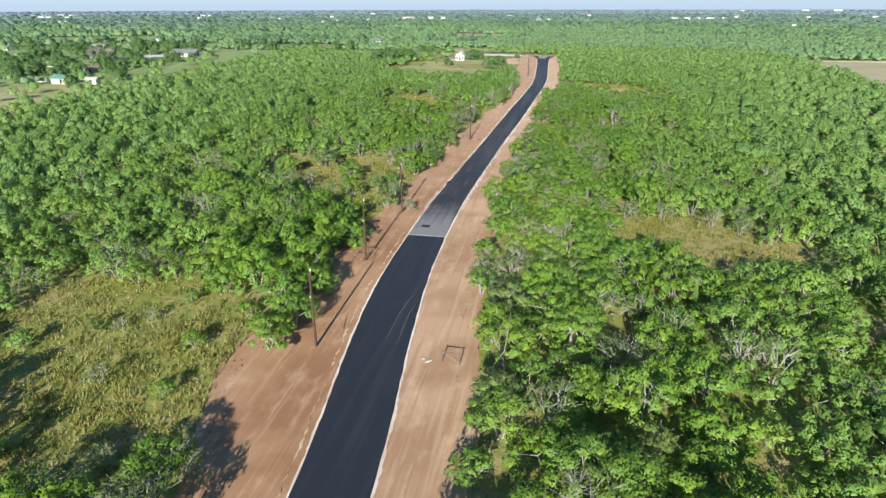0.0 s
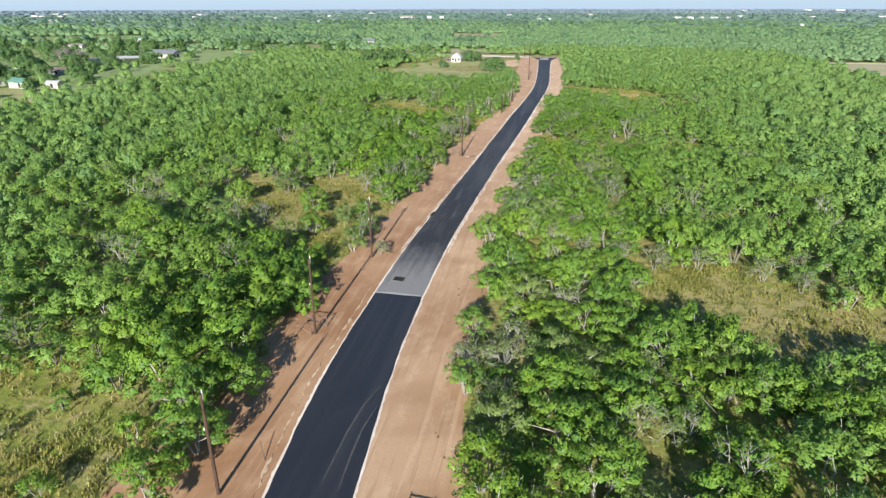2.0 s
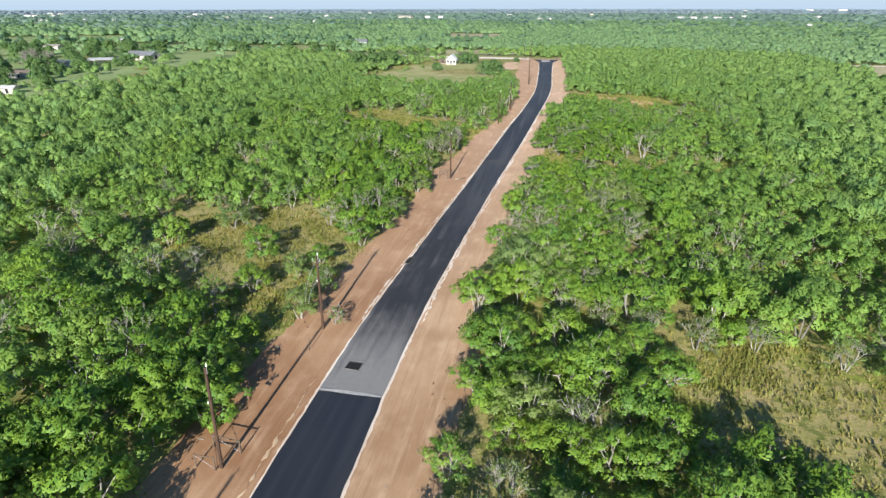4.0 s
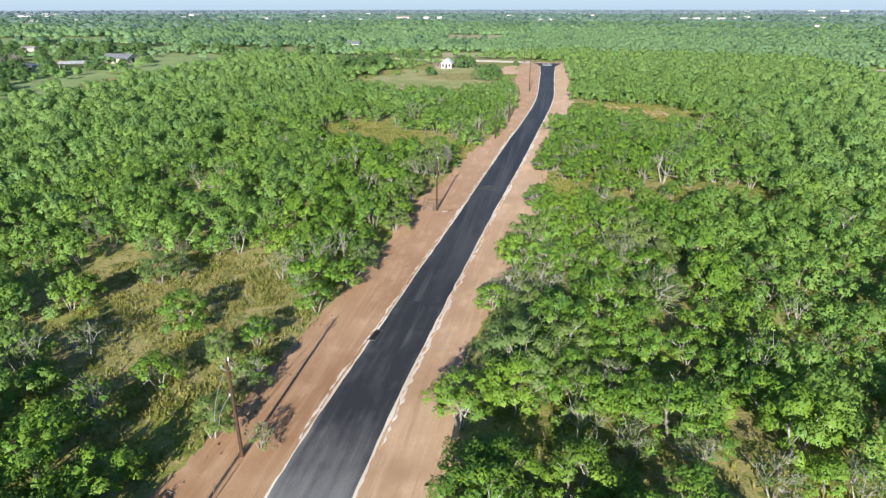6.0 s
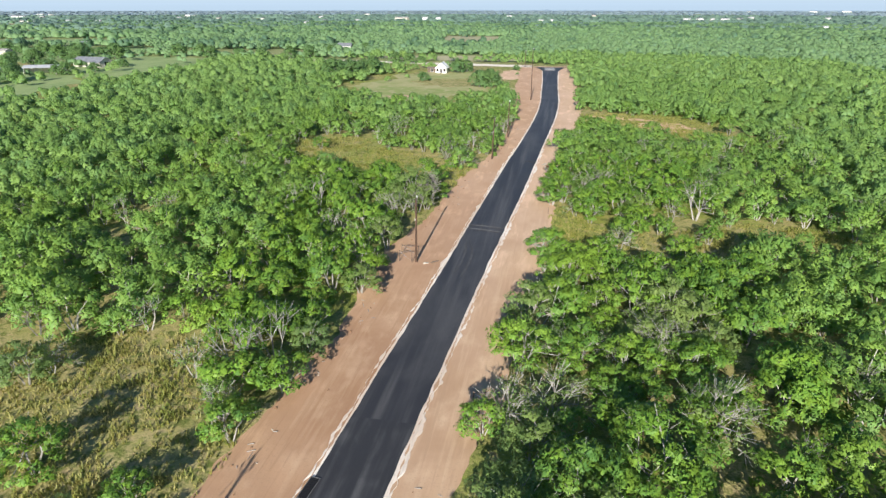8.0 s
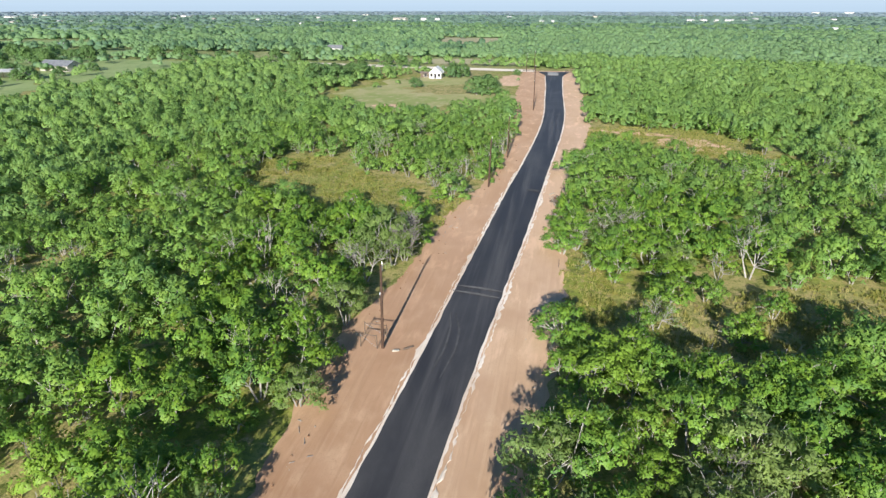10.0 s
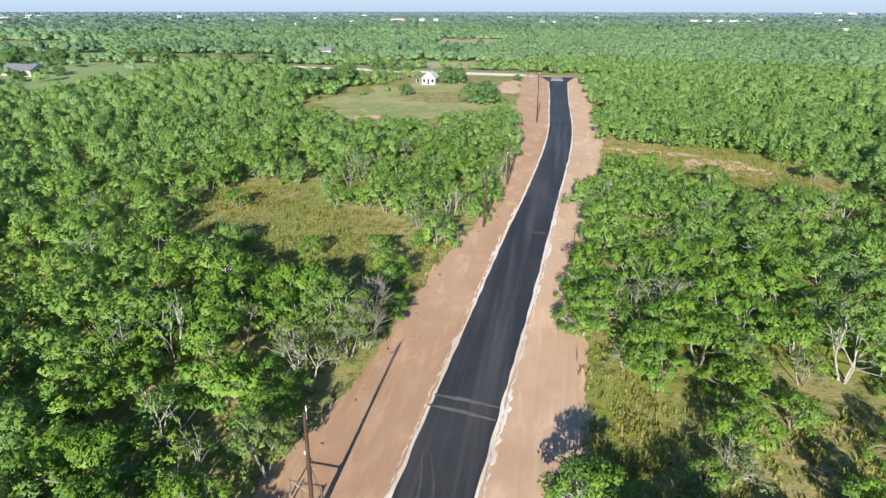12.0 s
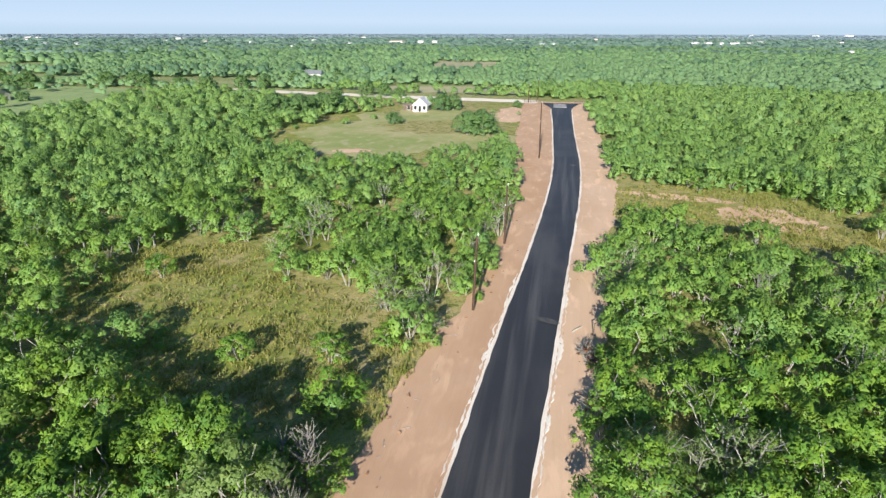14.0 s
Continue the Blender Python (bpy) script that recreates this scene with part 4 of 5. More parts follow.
def puff_cores(centre, size, rs, share, skirt, rings=1):
    """The dense middle of each clump: a lumpy five-sided dome, of one or two rings."""
    n = len(centre)
    reach_out = (size * share)[:, None, None]
    a = rs.uniform(0, 6.28, n)[:, None] + np.arange(5) * 1.2566 + rs.normal(0, 0.2, (n, 5))
    way = np.stack([np.cos(a), np.sin(a), rs.uniform(-0.65, -0.25, (n, 5)) - skirt], -1)
    at = centre[:, None] + way * reach_out * rs.uniform(0.75, 1.2, (n, 5, 1))
    top = centre + np.c_[rs.normal(0, 0.2, (n, 2)), rs.uniform(0.45, 0.7, n)] * (size * share)[:, None]
    order = [(k, (k + 1) % 5) for k in range(5)]
    if rings == 1:
        return np.concatenate([np.stack([at[:, i], at[:, j], top], 1) for i, j in order]), np.tile(np.arange(n), 5)
    a = a + 0.63
    way = np.stack([0.86 * np.cos(a), 0.86 * np.sin(a), rs.uniform(0.0, 0.38, (n, 5))], -1)
    mid = centre[:, None] + way * reach_out * rs.uniform(0.75, 1.2, (n, 5, 1))
    faces = [np.stack([at[:, i], at[:, j], mid[:, i]], 1) for i, j in order] + [np.stack([at[:, j], mid[:, j], mid[:, i]], 1) for i, j in order]
    faces += [np.stack([mid[:, i], mid[:, j], top], 1) for i, j in order]
    return np.concatenate(faces), np.tile(np.arange(n), 15)


def make_tree(seed, leaves, leaf, puffs, wood_sides, twigs, high=4.6, wide=2.7, bare=0.0, segs=2, plump=1.0, ruffle=0.45, limbs=0, slim=1.0, low=0.28, core=0.0, soft=0.7, skirt=0.0, rings=1):
    """Leaves, their normals and the wood of one tree: stems that spread to rounded clumps of leaf sprays."""
    rs = np.random.default_rng(seed)
    ang = rs.uniform(0, 2 * math.pi, puffs)
    rad = wide * np.sqrt((np.arange(puffs) + 0.4) / puffs) * rs.uniform(0.72, 1.0, puffs)
    rad[0] *= 0.3
    # the crown is lopsided: one side reaches further and higher
    rad *= 1 + 0.16 * np.cos(ang - rs.uniform(0, 6.28)) + 0.10 * np.cos(3 * ang + rs.uniform(0, 6.28))
    z = high * (0.84 - 0.42 * (rad / wide) ** 2) + rs.uniform(-0.5, 0.45, puffs) * high / 4.6
    z = np.where(rs.random(puffs) < low, z * rs.uniform(0.68 - low, 0.8, puffs), z)
    centre = np.stack([rad * np.cos(ang), rad * np.sin(ang), z], 1)
    size = rs.uniform(0.55, 1.15, puffs) * wide / 2.6 * plump
    wood = []
    if wood_sides:
        stems = 3
        lean = rs.uniform(0, 2 * math.pi)
        forks = []
        for k in range(stems):
            a = lean + k * 2.1 + rs.uniform(-0.4, 0.4)
            foot = np.array([0.22 * math.cos(a), 0.22 * math.sin(a), -0.1])
            fork = np.array([0.8 * math.cos(a), 0.8 * math.sin(a), high * rs.uniform(0.3, 0.42)])
            forks.append(fork)
            wood += limb_quads(foot, fork, 0.10, 0.065, rs.normal(0, 0.16, 3), wood_sides, segs, rs)
        for c in centre[:: max(1, puffs // limbs) if limbs else 1]:
            fork = min(forks, key=lambda f: np.linalg.norm(f[:2] - c[:2]))
            wood += limb_quads(fork, c, 0.055, 0.022, rs.normal(0, 0.3, 3), wood_sides, segs, rs)
            for _ in range(twigs):
                way = rs.normal(0, 1, 3)
                way[2] = abs(way[2]) * 0.7
                wood += limb_quads(c - (c - fork) * 0.25, c + way / np.linalg.norm(way) * 0.95, 0.026, 0.012, rs.normal(0, 0.1, 3), 3, 1, rs)
    n = int(leaves * (1 - bare))
    which = rs.choice(puffs, n, p=size ** 2 / (size ** 2).sum())
    way = rs.normal(0, 1, (n, 3))
    way[:, 2] = np.where(way[:, 2] < -0.25, -way[:, 2], way[:, 2])
    way /= np.linalg.norm(way, axis=1)[:, None]
    out = centre[which] + way * (size[which] * rs.uniform(0.6, 1.08, n))[:, None] * np.array([1, 1, 0.78])
    normal = way + rs.normal(0, ruffle, (n, 3)) + np.array([0, 0, 0.15])
    normal /= np.linalg.norm(normal, axis=1)[:, None]
    t = np.cross(normal, rs.normal(0, 1, (n, 3)))
    t /= np.linalg.norm(t, axis=1)[:, None]
    s = np.cross(normal, t)
    long = (leaf * rs.uniform(0.7, 1.35, n))[:, None] / 2
    broad = long * slim * rs.uniform(0.55, 0.95, n)[:, None]
    leaves_out = np.stack([out - t * long, out + s * broad + t * long * 0.5, out - s * broad + t * long * 0.7], 1)
    flip = np.einsum("ij,ij->i", np.cross(leaves_out[:, 1] - leaves_out[:, 0], leaves_out[:, 2] - leaves_out[:, 0]), normal) < 0
    leaves_out[flip] = leaves_out[flip][:, ::-1]
    if core:
        body, of = puff_cores(centre, size, rs, core, skirt, rings)
        leaves_out, which = np.concatenate([leaves_out, body]), np.concatenate([which, of])
    # the leaves of a clump turn with its rounded outside and with the crown's
    away = leaves_out - centre[which][:, None]
    away /= np.linalg.norm(away, axis=2)[:, :, None] + 1e-9
    heart = leaves_out - np.array([0, 0, high * 0.3])
    heart /= np.linalg.norm(heart, axis=2)[:, :, None] + 1e-9
    shade = face_normals(leaves_out) * (1 - soft) + (away * 0.45 + heart * 0.45 + np.array([0, 0, 0.25])) * soft
    shade /= np.linalg.norm(shade, axis=2)[:, :, None] + 1e-9
    return leaves_out, shade, np.array(wood).reshape(-1, 4, 3)


def grow(kinds, spots):
    """All leaves, normals and wood of many trees. spots: x, y, kind, turn, width, height."""
    leaves, turned, wood = [], [], []
    spots = np.array(spots, float).reshape(-1, 6)
    base = gz(spots[:, 0], spots[:, 1])
    for k, (leaf_q, normal_q, wood_q) in enumerate(kinds):
        mine = spots[:, 2] == k
        if not mine.any():
            continue
        some, z0 = spots[mine], base[mine][:, None, None]
        c, s = np.cos(some[:, 3])[:, None, None], np.sin(some[:, 3])[:, None, None]
        wide, tall = some[:, 4][:, None, None], some[:, 5][:, None, None]
        at_x, at_y = some[:, 0][:, None, None], some[:, 1][:, None, None]
        for q, store in ((leaf_q, leaves), (wood_q, wood)):
            if len(q):
                x, y, z = q[None, ..., 0], q[None, ..., 1], q[None, ..., 2]
                store.append(np.stack([(x * c - y * s) * wide + at_x, (x * s + y * c) * wide + at_y, z * tall + z0], -1).reshape(-1, q.shape[1], 3))
        x, y, z = normal_q[None, ..., 0], normal_q[None, ..., 1], normal_q[None, ..., 2]
        turned.append(np.stack([x * c - y * s, x * s + y * c, z + 0 * c], -1).reshape(-1, 3, 3))
    return np.concatenate(leaves), np.concatenate(turned), (np.concatenate(wood) if wood else np.zeros((0, 4, 3)))


def woodland(name, kinds, spots, leaf_mat, label):
    leaves, turned, wood = grow(kinds, spots)
    ob = pieces(name, (leaves, leaf_mat, turned), (wood, BARK))
    return tagged(ob, label, "woodland", "", "stuff")


NEAR = [make_tree(100 + k, 1950, 0.36, 44 + k % 5, 4, 2, high=4.9, wide=3.0, plump=0.63, ruffle=0.5, limbs=11, slim=0.75, core=0.62, soft=0.75, low=0.34) for k in range(7)]
NEAR.append(make_tree(107, 2100, 0.28, 34, 4, 5, high=4.6, wide=2.8, plump=0.6, ruffle=0.7, bare=0.62, limbs=16))
MID = [make_tree(200 + k, 640, 0.44, 32, 3, 0, high=4.9, wide=3.0, segs=1, plump=0.76, ruffle=0.4, limbs=6, slim=0.85, core=0.8, soft=0.85, low=0.4, skirt=0.15) for k in range(7)]
MID.append(make_tree(207, 760, 0.46, 26, 3, 3, high=4.6, wide=2.8, segs=1, plump=0.7, ruffle=0.6, bare=0.6, limbs=11))
FURTHER = [make_tree(250 + k, 200, 0.62, 22, 0, 0, high=4.9, wide=3.0, plump=0.90, ruffle=0.3, slim=0.9, core=0.88, soft=0.9, low=0.36, skirt=0.4) for k in range(8)]
OFF = [make_tree(300 + k, 45, 0.85, 6, 0, 0, high=4.8, wide=2.7, plump=1.35, ruffle=0.2, core=0.95, soft=0.93, low=0.25, skirt=0.35, rings=2) for k in range(8)]
FAR = [make_tree(400 + k, 8, 1.0, 3, 0, 0, high=4.6, wide=2.5, plump=1.75, ruffle=0.12, core=1.0, soft=0.95, low=0.2, skirt=0.3, rings=2) for k in range(8)]
FARTHEST = [make_tree(500 + k, 2, 1.6, 1, 0, 0, high=3.6, wide=2.4, plump=3.3, ruffle=0.14, core=1.0, soft=0.95, low=0.0, skirt=0.3, rings=2) for k in range(8)]

place = np.random.default_rng(11)


def scatter(x0, x1, y0, y1, gap):
    xs, ys = np.meshgrid(np.arange(x0, x1, gap), np.arange(y0, y1, gap))
    xs[1::2] += gap / 2
    x = xs.ravel() + place.uniform(-0.42, 0.42, xs.size) * gap
    y = ys.ravel() + place.uniform(-0.42, 0.42, xs.size) * gap
    return x, y


def on_strip(x, y, margin=0.0):
    return (y < 410) & (x > verge_left(np.clip(y, -240, 429)) - margin) & (x < verge_right(np.clip(y, -240, 429)) + margin)


def reach(x, y):
    """How near the flight line passes while the spot lies ahead of it."""
    dx = x + 7
    ahead = np.maximum.reduce([np.full_like(x, 30.0), -dx / 1.12, dx / 0.50, y - 162])
    return np.hypot(ahead, dx)


def in_sight(x, y, slack=25):
    """Within the wedge of country ahead of the flight line."""
    return (x > -20 - 1.14 * (y + slack)) & (x < 6 + 0.53 * (y + slack))


def pick(x, y):
    gap_noise = np.array([noise.noise((a / 9.0, b / 9.0, 4.2)) for a, b in zip(x, y)])
    ok = ~on_strip(x, y, 0.3) & (gap_noise > np.where(reach(x, y) < 60, -0.72, -0.6))
    bands = np.array([noise.noise((a / 130.0, b / 45.0, 9.1)) for a, b in zip(x, y)])
    ok &= (y < 430) | (bands < 0.30 + 0.25 * (x > -20))
    thin = place.random(len(x))
    ok &= ~inside(x, y, CLEARINGS) | (thin < 0.03)
    ok &= ~farmland(x, y) | (thin < np.where(x < 0, 0.07, 0.03))
    ok &= ~inside(x, y, OPEN) | (thin < 0.015)
    slant = y - 0.11 * np.maximum(-22 - x, 0)
    ok &= ~((np.abs(slant - 409) < 8) & (x < 30) & (x > -175)) & ~((slant > 386) & (slant < 420) & (x > -165) & (x < -18) & (thin > 0.06))
    ok &= ~in_plots(x, y) & ~before_homes(x, y)
    return x[ok], y[ok]


def spots_of(x, y, kinds):
    n = len(x)
    wide = place.uniform(0.74, 1.36, n) * (1 - 0.45 * inside(x, y, CLEARINGS))
    # low growth along the edges of the bare strip
    wide = np.where(on_strip(x, y, 2.2), wide * 0.95, wide)
    tall = wide * place.uniform(0.82, 1.2, n)
    return np.stack([x, y, place.integers(0, kinds, n), place.uniform(0, 6.28, n), wide, tall], 1)


x0, y0 = scatter(-90, 50, 6, 232, 4.3)
keep = in_sight(x0, y0) & (reach(x0, y0) < 55)
x0, y0 = x0[keep], y0[keep]
x1, y1 = scatter(-160, 90, 6, 290, 4.5)
keep = in_sight(x1, y1) & (reach(x1, y1) >= 55) & (reach(x1, y1) < 115)
x1, y1 = x1[keep], y1[keep]
x2, y2 = scatter(-330, 140, 6, 470, 4.2)
keep = in_sight(x2, y2) & (reach(x2, y2) < 300) & (reach(x2, y2) >= 115)
x, y = pick(np.r_[x0, x1, x2[keep]], np.r_[y0, y1, y2[keep]])
d = reach(x, y)
order = np.argsort(d)
x, y, d = x[order], y[order], d[order]
all_spots = spots_of(x, y, 8)
# the scrub is lower and finer away from the road's first stretch
all_spots[:, 4:6] *= np.interp(d, [50, 75, 110, 150], [0.97, 0.88, 0.82, 0.78])[:, None]
d = d * np.where(d > 62, place.uniform(0.86, 1.16, len(x)), 1.0)
near_spots, mid_spots, off_spots = all_spots[d < 55], all_spots[(d >= 55) & (d < 115)], all_spots[d >= 115]
off_near = d[d >= 115] < 185

# the trees that one could count: each a thing with trunk and crown
TREES = 300
LABELS = ["bright green mesquite tree with a lumpy open crown", "spreading green mesquite tree with several grey stems", "low dense green scrub tree with a rounded crown",
          "dark green mesquite tree with ragged foliage clumps"]
LONE = [(-36.5, 118, 0.75), (-51, 116, 0.9), (-56, 113, 1.1), (-34.5, 121, 0.7), (-31.5, 56.5, 0.95), (-30.5, 62, 1.0), (-33.0, 66, 1.2), (-31.5, 70.5, 1.0), (-53, 199, 1.2), (-45, 196, 1.25), (-38, 194, 1.2), (-31.5, 192, 1.1), (-60, 204, 1.2), (-41.5, 209.5, 0.62), (-32.5, 210.5, 0.7), (-28, 215, 0.55), (-24.5, 218, 0.6), (-70, 229, 0.45), (-61, 226, 0.7), (-54, 133, 0.95), (-59, 126, 0.9), (-31.5, 115, 0.7), (-44, 123, 1.0), (-31.5, 107, 0.85), (-40, 112, 0.85),
        (-51, 57, 0.45), (-54, 56, 0.42), (-37, 36, 0.55), (-40, 55, 0.5), (-29.5, 37, 0.5), (-38, 46, 0.45), (-31, 59.5, 0.8), (4.5, 179.5, 0.95), (16, 181, 0.7), (11, 174, 0.8), (9.5, 184, 0.7), (3, 176, 0.8), (16, 82, 0.9), (-62, 103, 1.3), (-57, 100, 1.3), (-67, 108, 1.3), (-52, 98, 1.25), (-70, 115, 1.25), (21.5, 78.5, 0.9), (27, 75, 0.9), (32, 73, 0.9), (11, 86, 0.85), (19, 77, 1.1), (24, 73.5, 1.1), (-3, 190, 0.7),
        (-2, 109, 0.6), (3, 111, 0.7), (-7.5, 104, 0.55), (-34, 67, 0.9), (-33, 71, 0.8), (1, 163.5, 1.1), (6, 162.5, 1.2), (11, 163, 1.2), (17, 165.5, 1.1), (-3.5, 165, 0.9)]
# half-bare shrubs that show their grey branches
BARE_SHRUBS = [(2.5, 71.5, 0.9), (6.5, 71, 1.0), (10.5, 70.5, 0.9), (0, 146.5, 0.8), (3.5, 147, 0.9), (17, 145, 0.9), (21, 144, 0.9), (-2.5, 121, 0.9), (1.5, 119, 0.9), (-0.5, 112.5, 0.8), (13, 108.5, 0.8), (19, 109, 0.8),
               (27, 107, 0.8), (31, 104, 0.7), (-8.2, 117.5, 0.6), (8, 94, 0.7), (-49, 60, 0.4), (-46, 47, 0.55), (-31.5, 114, 0.8), (-53, 135, 0.8), (-39, 137, 0.9), (-33.5, 132, 0.8), (-2, 199, 0.9), (2.5, 200.5, 0.9),
               (-27, 106.5, 0.5), (-26.2, 221, 0.8), (-24, 229, 0.8), (-30, 222.5, 0.8), (-22.5, 240, 0.7), (-23, 246, 0.8), (-21.5, 252, 0.7), (11, 60, 0.9), (16, 55, 0.9), (22, 62, 0.9)]
lone = np.random.default_rng(17)
extra = np.array([(a, b, 7 if a in (-37, -51, -3, 3, -24.5, -70) else lone.integers(0, 7), lone.uniform(0, 6.28), c, c * 1.02) for a, b, c in LONE])
shrubs = np.array([(a, b, 7, lone.uniform(0, 6.28), c, c * 1.05) for a, b, c in BARE_SHRUBS])
near_spots = np.concatenate([extra, shrubs, near_spots])
patterns = []
for k, (leaf_q, normal_q, wood_q) in enumerate(NEAR):
    root = new("mesquite_tree")
    tagged(root, LABELS[k % 4], "tree", "mesquite trees")
    if k == 7:
        tagged(root, "half bare grey branched scrub tree with thin foliage")
    crown = pieces("crown", (leaf_q, LEAF_GREY if k in (5, 7) else LEAF, normal_q))
    trunk = pieces("trunk", (wood_q, BARK))
    crown.parent = trunk.parent = root
    patterns.append(root)
used = set()
for sx, sy, kind, turn, wide, tall in near_spots[:TREES]:
    m = Matrix.Translation((sx, sy, float(gz(sx, sy)))) @ Matrix.Rotation(turn, 4, "Z") @ Matrix.Diagonal((wide, wide, tall, 1))
    if int(kind) in used:
        copy_thing(patterns[int(kind)], m @ Matrix.Diagonal([1 / v for v in patterns[int(kind)].scale] + [1]))
    else:
        used.add(int(kind))
        patterns[int(kind)].matrix_basis = m
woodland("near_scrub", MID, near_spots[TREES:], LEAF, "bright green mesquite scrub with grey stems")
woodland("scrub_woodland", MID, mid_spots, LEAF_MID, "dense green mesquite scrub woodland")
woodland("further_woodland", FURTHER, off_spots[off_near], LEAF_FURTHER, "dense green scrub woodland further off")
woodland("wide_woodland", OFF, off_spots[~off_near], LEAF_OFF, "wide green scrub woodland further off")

x, y = scatter(-800, 400, 150, 720, 4.4)
keep = in_sight(x, y, 40) & (reach(x, y) >= 300) & (reach(x, y) < 520)
x, y = pick(x[keep], y[keep])
distant = spots_of(x, y, 8)
distant[:, 4:6] *= (0.86, 0.80)
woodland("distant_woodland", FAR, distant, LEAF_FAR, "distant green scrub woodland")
x, y = scatter(-1250, 640, 300, 1120, 6.0)
keep = in_sight(x, y, 40) & (reach(x, y) >= 520) & (reach(x, y) < 1000)
x, y = pick(x[keep], y[keep])
outer = spots_of(x, y, 8)
outer[:, 5] *= 0.8
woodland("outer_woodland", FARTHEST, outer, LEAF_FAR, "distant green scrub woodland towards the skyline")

# darker lines of taller trees between the far fields
rows_rng = np.random.default_rng(41)
line_spots = []
for cx, cy, span, lean in ((-330, 480, 150, 0.1), (-210, 520, 90, -0.05), (-480, 610, 170, 0.15), (-250, 690, 160, 0.0), (-60, 560, 60, 0.0), (-110, 500, 50, 0.1), (140, 640, 120, -0.08),
                           (-620, 760, 220, 0.1), (-180, 860, 200, 0.05), (330, 820, 180, -0.1), (60, 980, 240, 0.0), (-420, 1000, 260, 0.05), (-800, 1000, 200, 0.1)):
    n = int(span / 4)
    along = rows_rng.uniform(-span, span, n)
    wide = rows_rng.uniform(0.9, 1.6, n)
    line_spots.append(np.stack([cx + along, cy + lean * along + rows_rng.normal(0, 5, n), rows_rng.integers(0, 8, n), rows_rng.uniform(0, 6.28, n), wide, wide * rows_rng.uniform(0.9, 1.15, n)], 1))
woodland("tree_line", OFF, np.concatenate(line_spots), LEAF_LINE, "dark green lines of tall trees between far fields")

# the bare dead tree at the verge
_, _, dead_wood = make_tree(611, 10, 0.2, 26, 5, 9, high=5.6, wide=2.6, bare=1.0, plump=0.8)
for dx, dy, w in ((-27.6, 188.8, 1.05), (-28.2, 193.8, 1.0), (-256, 312, 2.1), (-252, 318, 1.8)):
    dead = tagged(new("dead_tree"), "bare dead grey tree with many thin branches", "tree", "dead trees")
    trunk = pieces("trunk", (dead_wood, DEADWOOD))
    trunk.parent = dead
    dead.matrix_basis = Matrix.Translation((dx, dy, float(gz(dx, dy)))) @ Matrix.Rotation(dx, 4, "Z") @ Matrix.Diagonal((w, w, w, 1))

# reddish dead brush lying at the verge
brush_leaf, _, brush_wood = make_tree(633, 260, 0.22, 16, 3, 5, high=1.9, wide=1.5, plump=0.55)
for dx, dy, w in ((-7.9, 215.7, 1.0), (-7.5, 206.8, 1.15), (-7.4, 214.6, 0.8)):
    brush = tagged(new("dead_brush"), "reddish brown dead brush heap on bare soil", "brush", "dead brush")
    for child in (pieces("branches", (brush_wood, DEADWOOD)), pieces("dead_leaves", (brush_leaf, LEAF_DEAD))):
        child.parent = brush
    brush.matrix_basis = Matrix.Translation((dx, dy, float(gz(dx, dy)))) @ Matrix.Rotation(dx * 3, 4, "Z") @ Matrix.Diagonal((w, w, w, 1))

# larger dark trees round the houses and farms
OAKS = [make_tree(700 + k, 1000, 0.85, 52, 4, 0, high=7.0, wide=4.2, plump=0.92, ruffle=0.35, limbs=13, low=0.52, core=0.8) for k in range(4)]
oak_spots = [(-95, 352, 1.2), (-90, 364, 1.1), (-100, 360, 1.1), (-104, 351, 1.2), (-97, 371, 1.0), (-63.5, 347, 0.62), (-54.0, 377, 0.85), (-50.5, 380, 0.7), (-38, 333, 0.95), (-34, 334, 1.0), (-35, 339, 0.9), (-86, 414, 0.8),
             (-80, 415, 0.6), (-94, 416, 0.9), (-103, 404, 0.7), (-28.8, 391, 0.4), (-252, 318, 1.1), (-240, 297, 1.2), (-251, 283, 1.2), (-257, 271, 1.0), (-261, 259, 1.1),
             (-228, 284, 0.9), (-267, 366, 1.2), (-278, 395, 1.3), (-261, 390, 1.4), (-252, 378, 1.2), (-222, 352, 0.7), (-216, 272, 0.8), (-236, 262, 0.9), (-245, 246, 0.8), (-222, 262, 0.7), (-290, 340, 1.3),
             (-300, 360, 1.3), (-205, 425, 1.0), (-215, 432, 1.1), (-228, 428, 1.2), (-190, 430, 0.9), (-175, 428, 1.0), (-160, 432, 0.9), (-150, 436, 1.0), (-330, 381, 1.3), (-341, 359, 1.2), (-131, 481, 0.9), (-148, 466, 0.8), (-126, 466, 0.7), (-232, 254, 1.0), (-204, 262, 0.9), (-212, 240, 0.6), (-247, 352, 0.9), (-262, 345, 1.1),
             (-270, 300, 1.3), (-280, 280, 1.2), (-232, 300, 0.9), (-262, 320, 1.0), (-275, 250, 1.1), (-290, 300, 1.2), (-310, 330, 1.3), (-222, 372, 0.6), (-255, 410, 1.2), (-300, 410, 1.3), (-240, 278, 1.0), (-220, 248, 0.6)]
oak_rng = random.Random(3)
for _ in range(34):
    ox, oy = oak_rng.uniform(-345, -222), oak_rng.uniform(246, 350)
    if all(math.hypot(ox - bx, oy - by) > 11 for bx, by in ((-240, 343), (-238, 371), (-209, 250), (-224, 249), (-258, 330), (-243, 291), (-240, 253), (-282, 311), (-268, 334))):
        oak_spots.append((ox, oy, oak_rng.uniform(0.6, 1.15)))
for _ in range(26):
    oak_spots.append((oak_rng.uniform(-420, -235), oak_rng.uniform(385, 450), oak_rng.uniform(0.6, 1.0)))
oak_roots = []
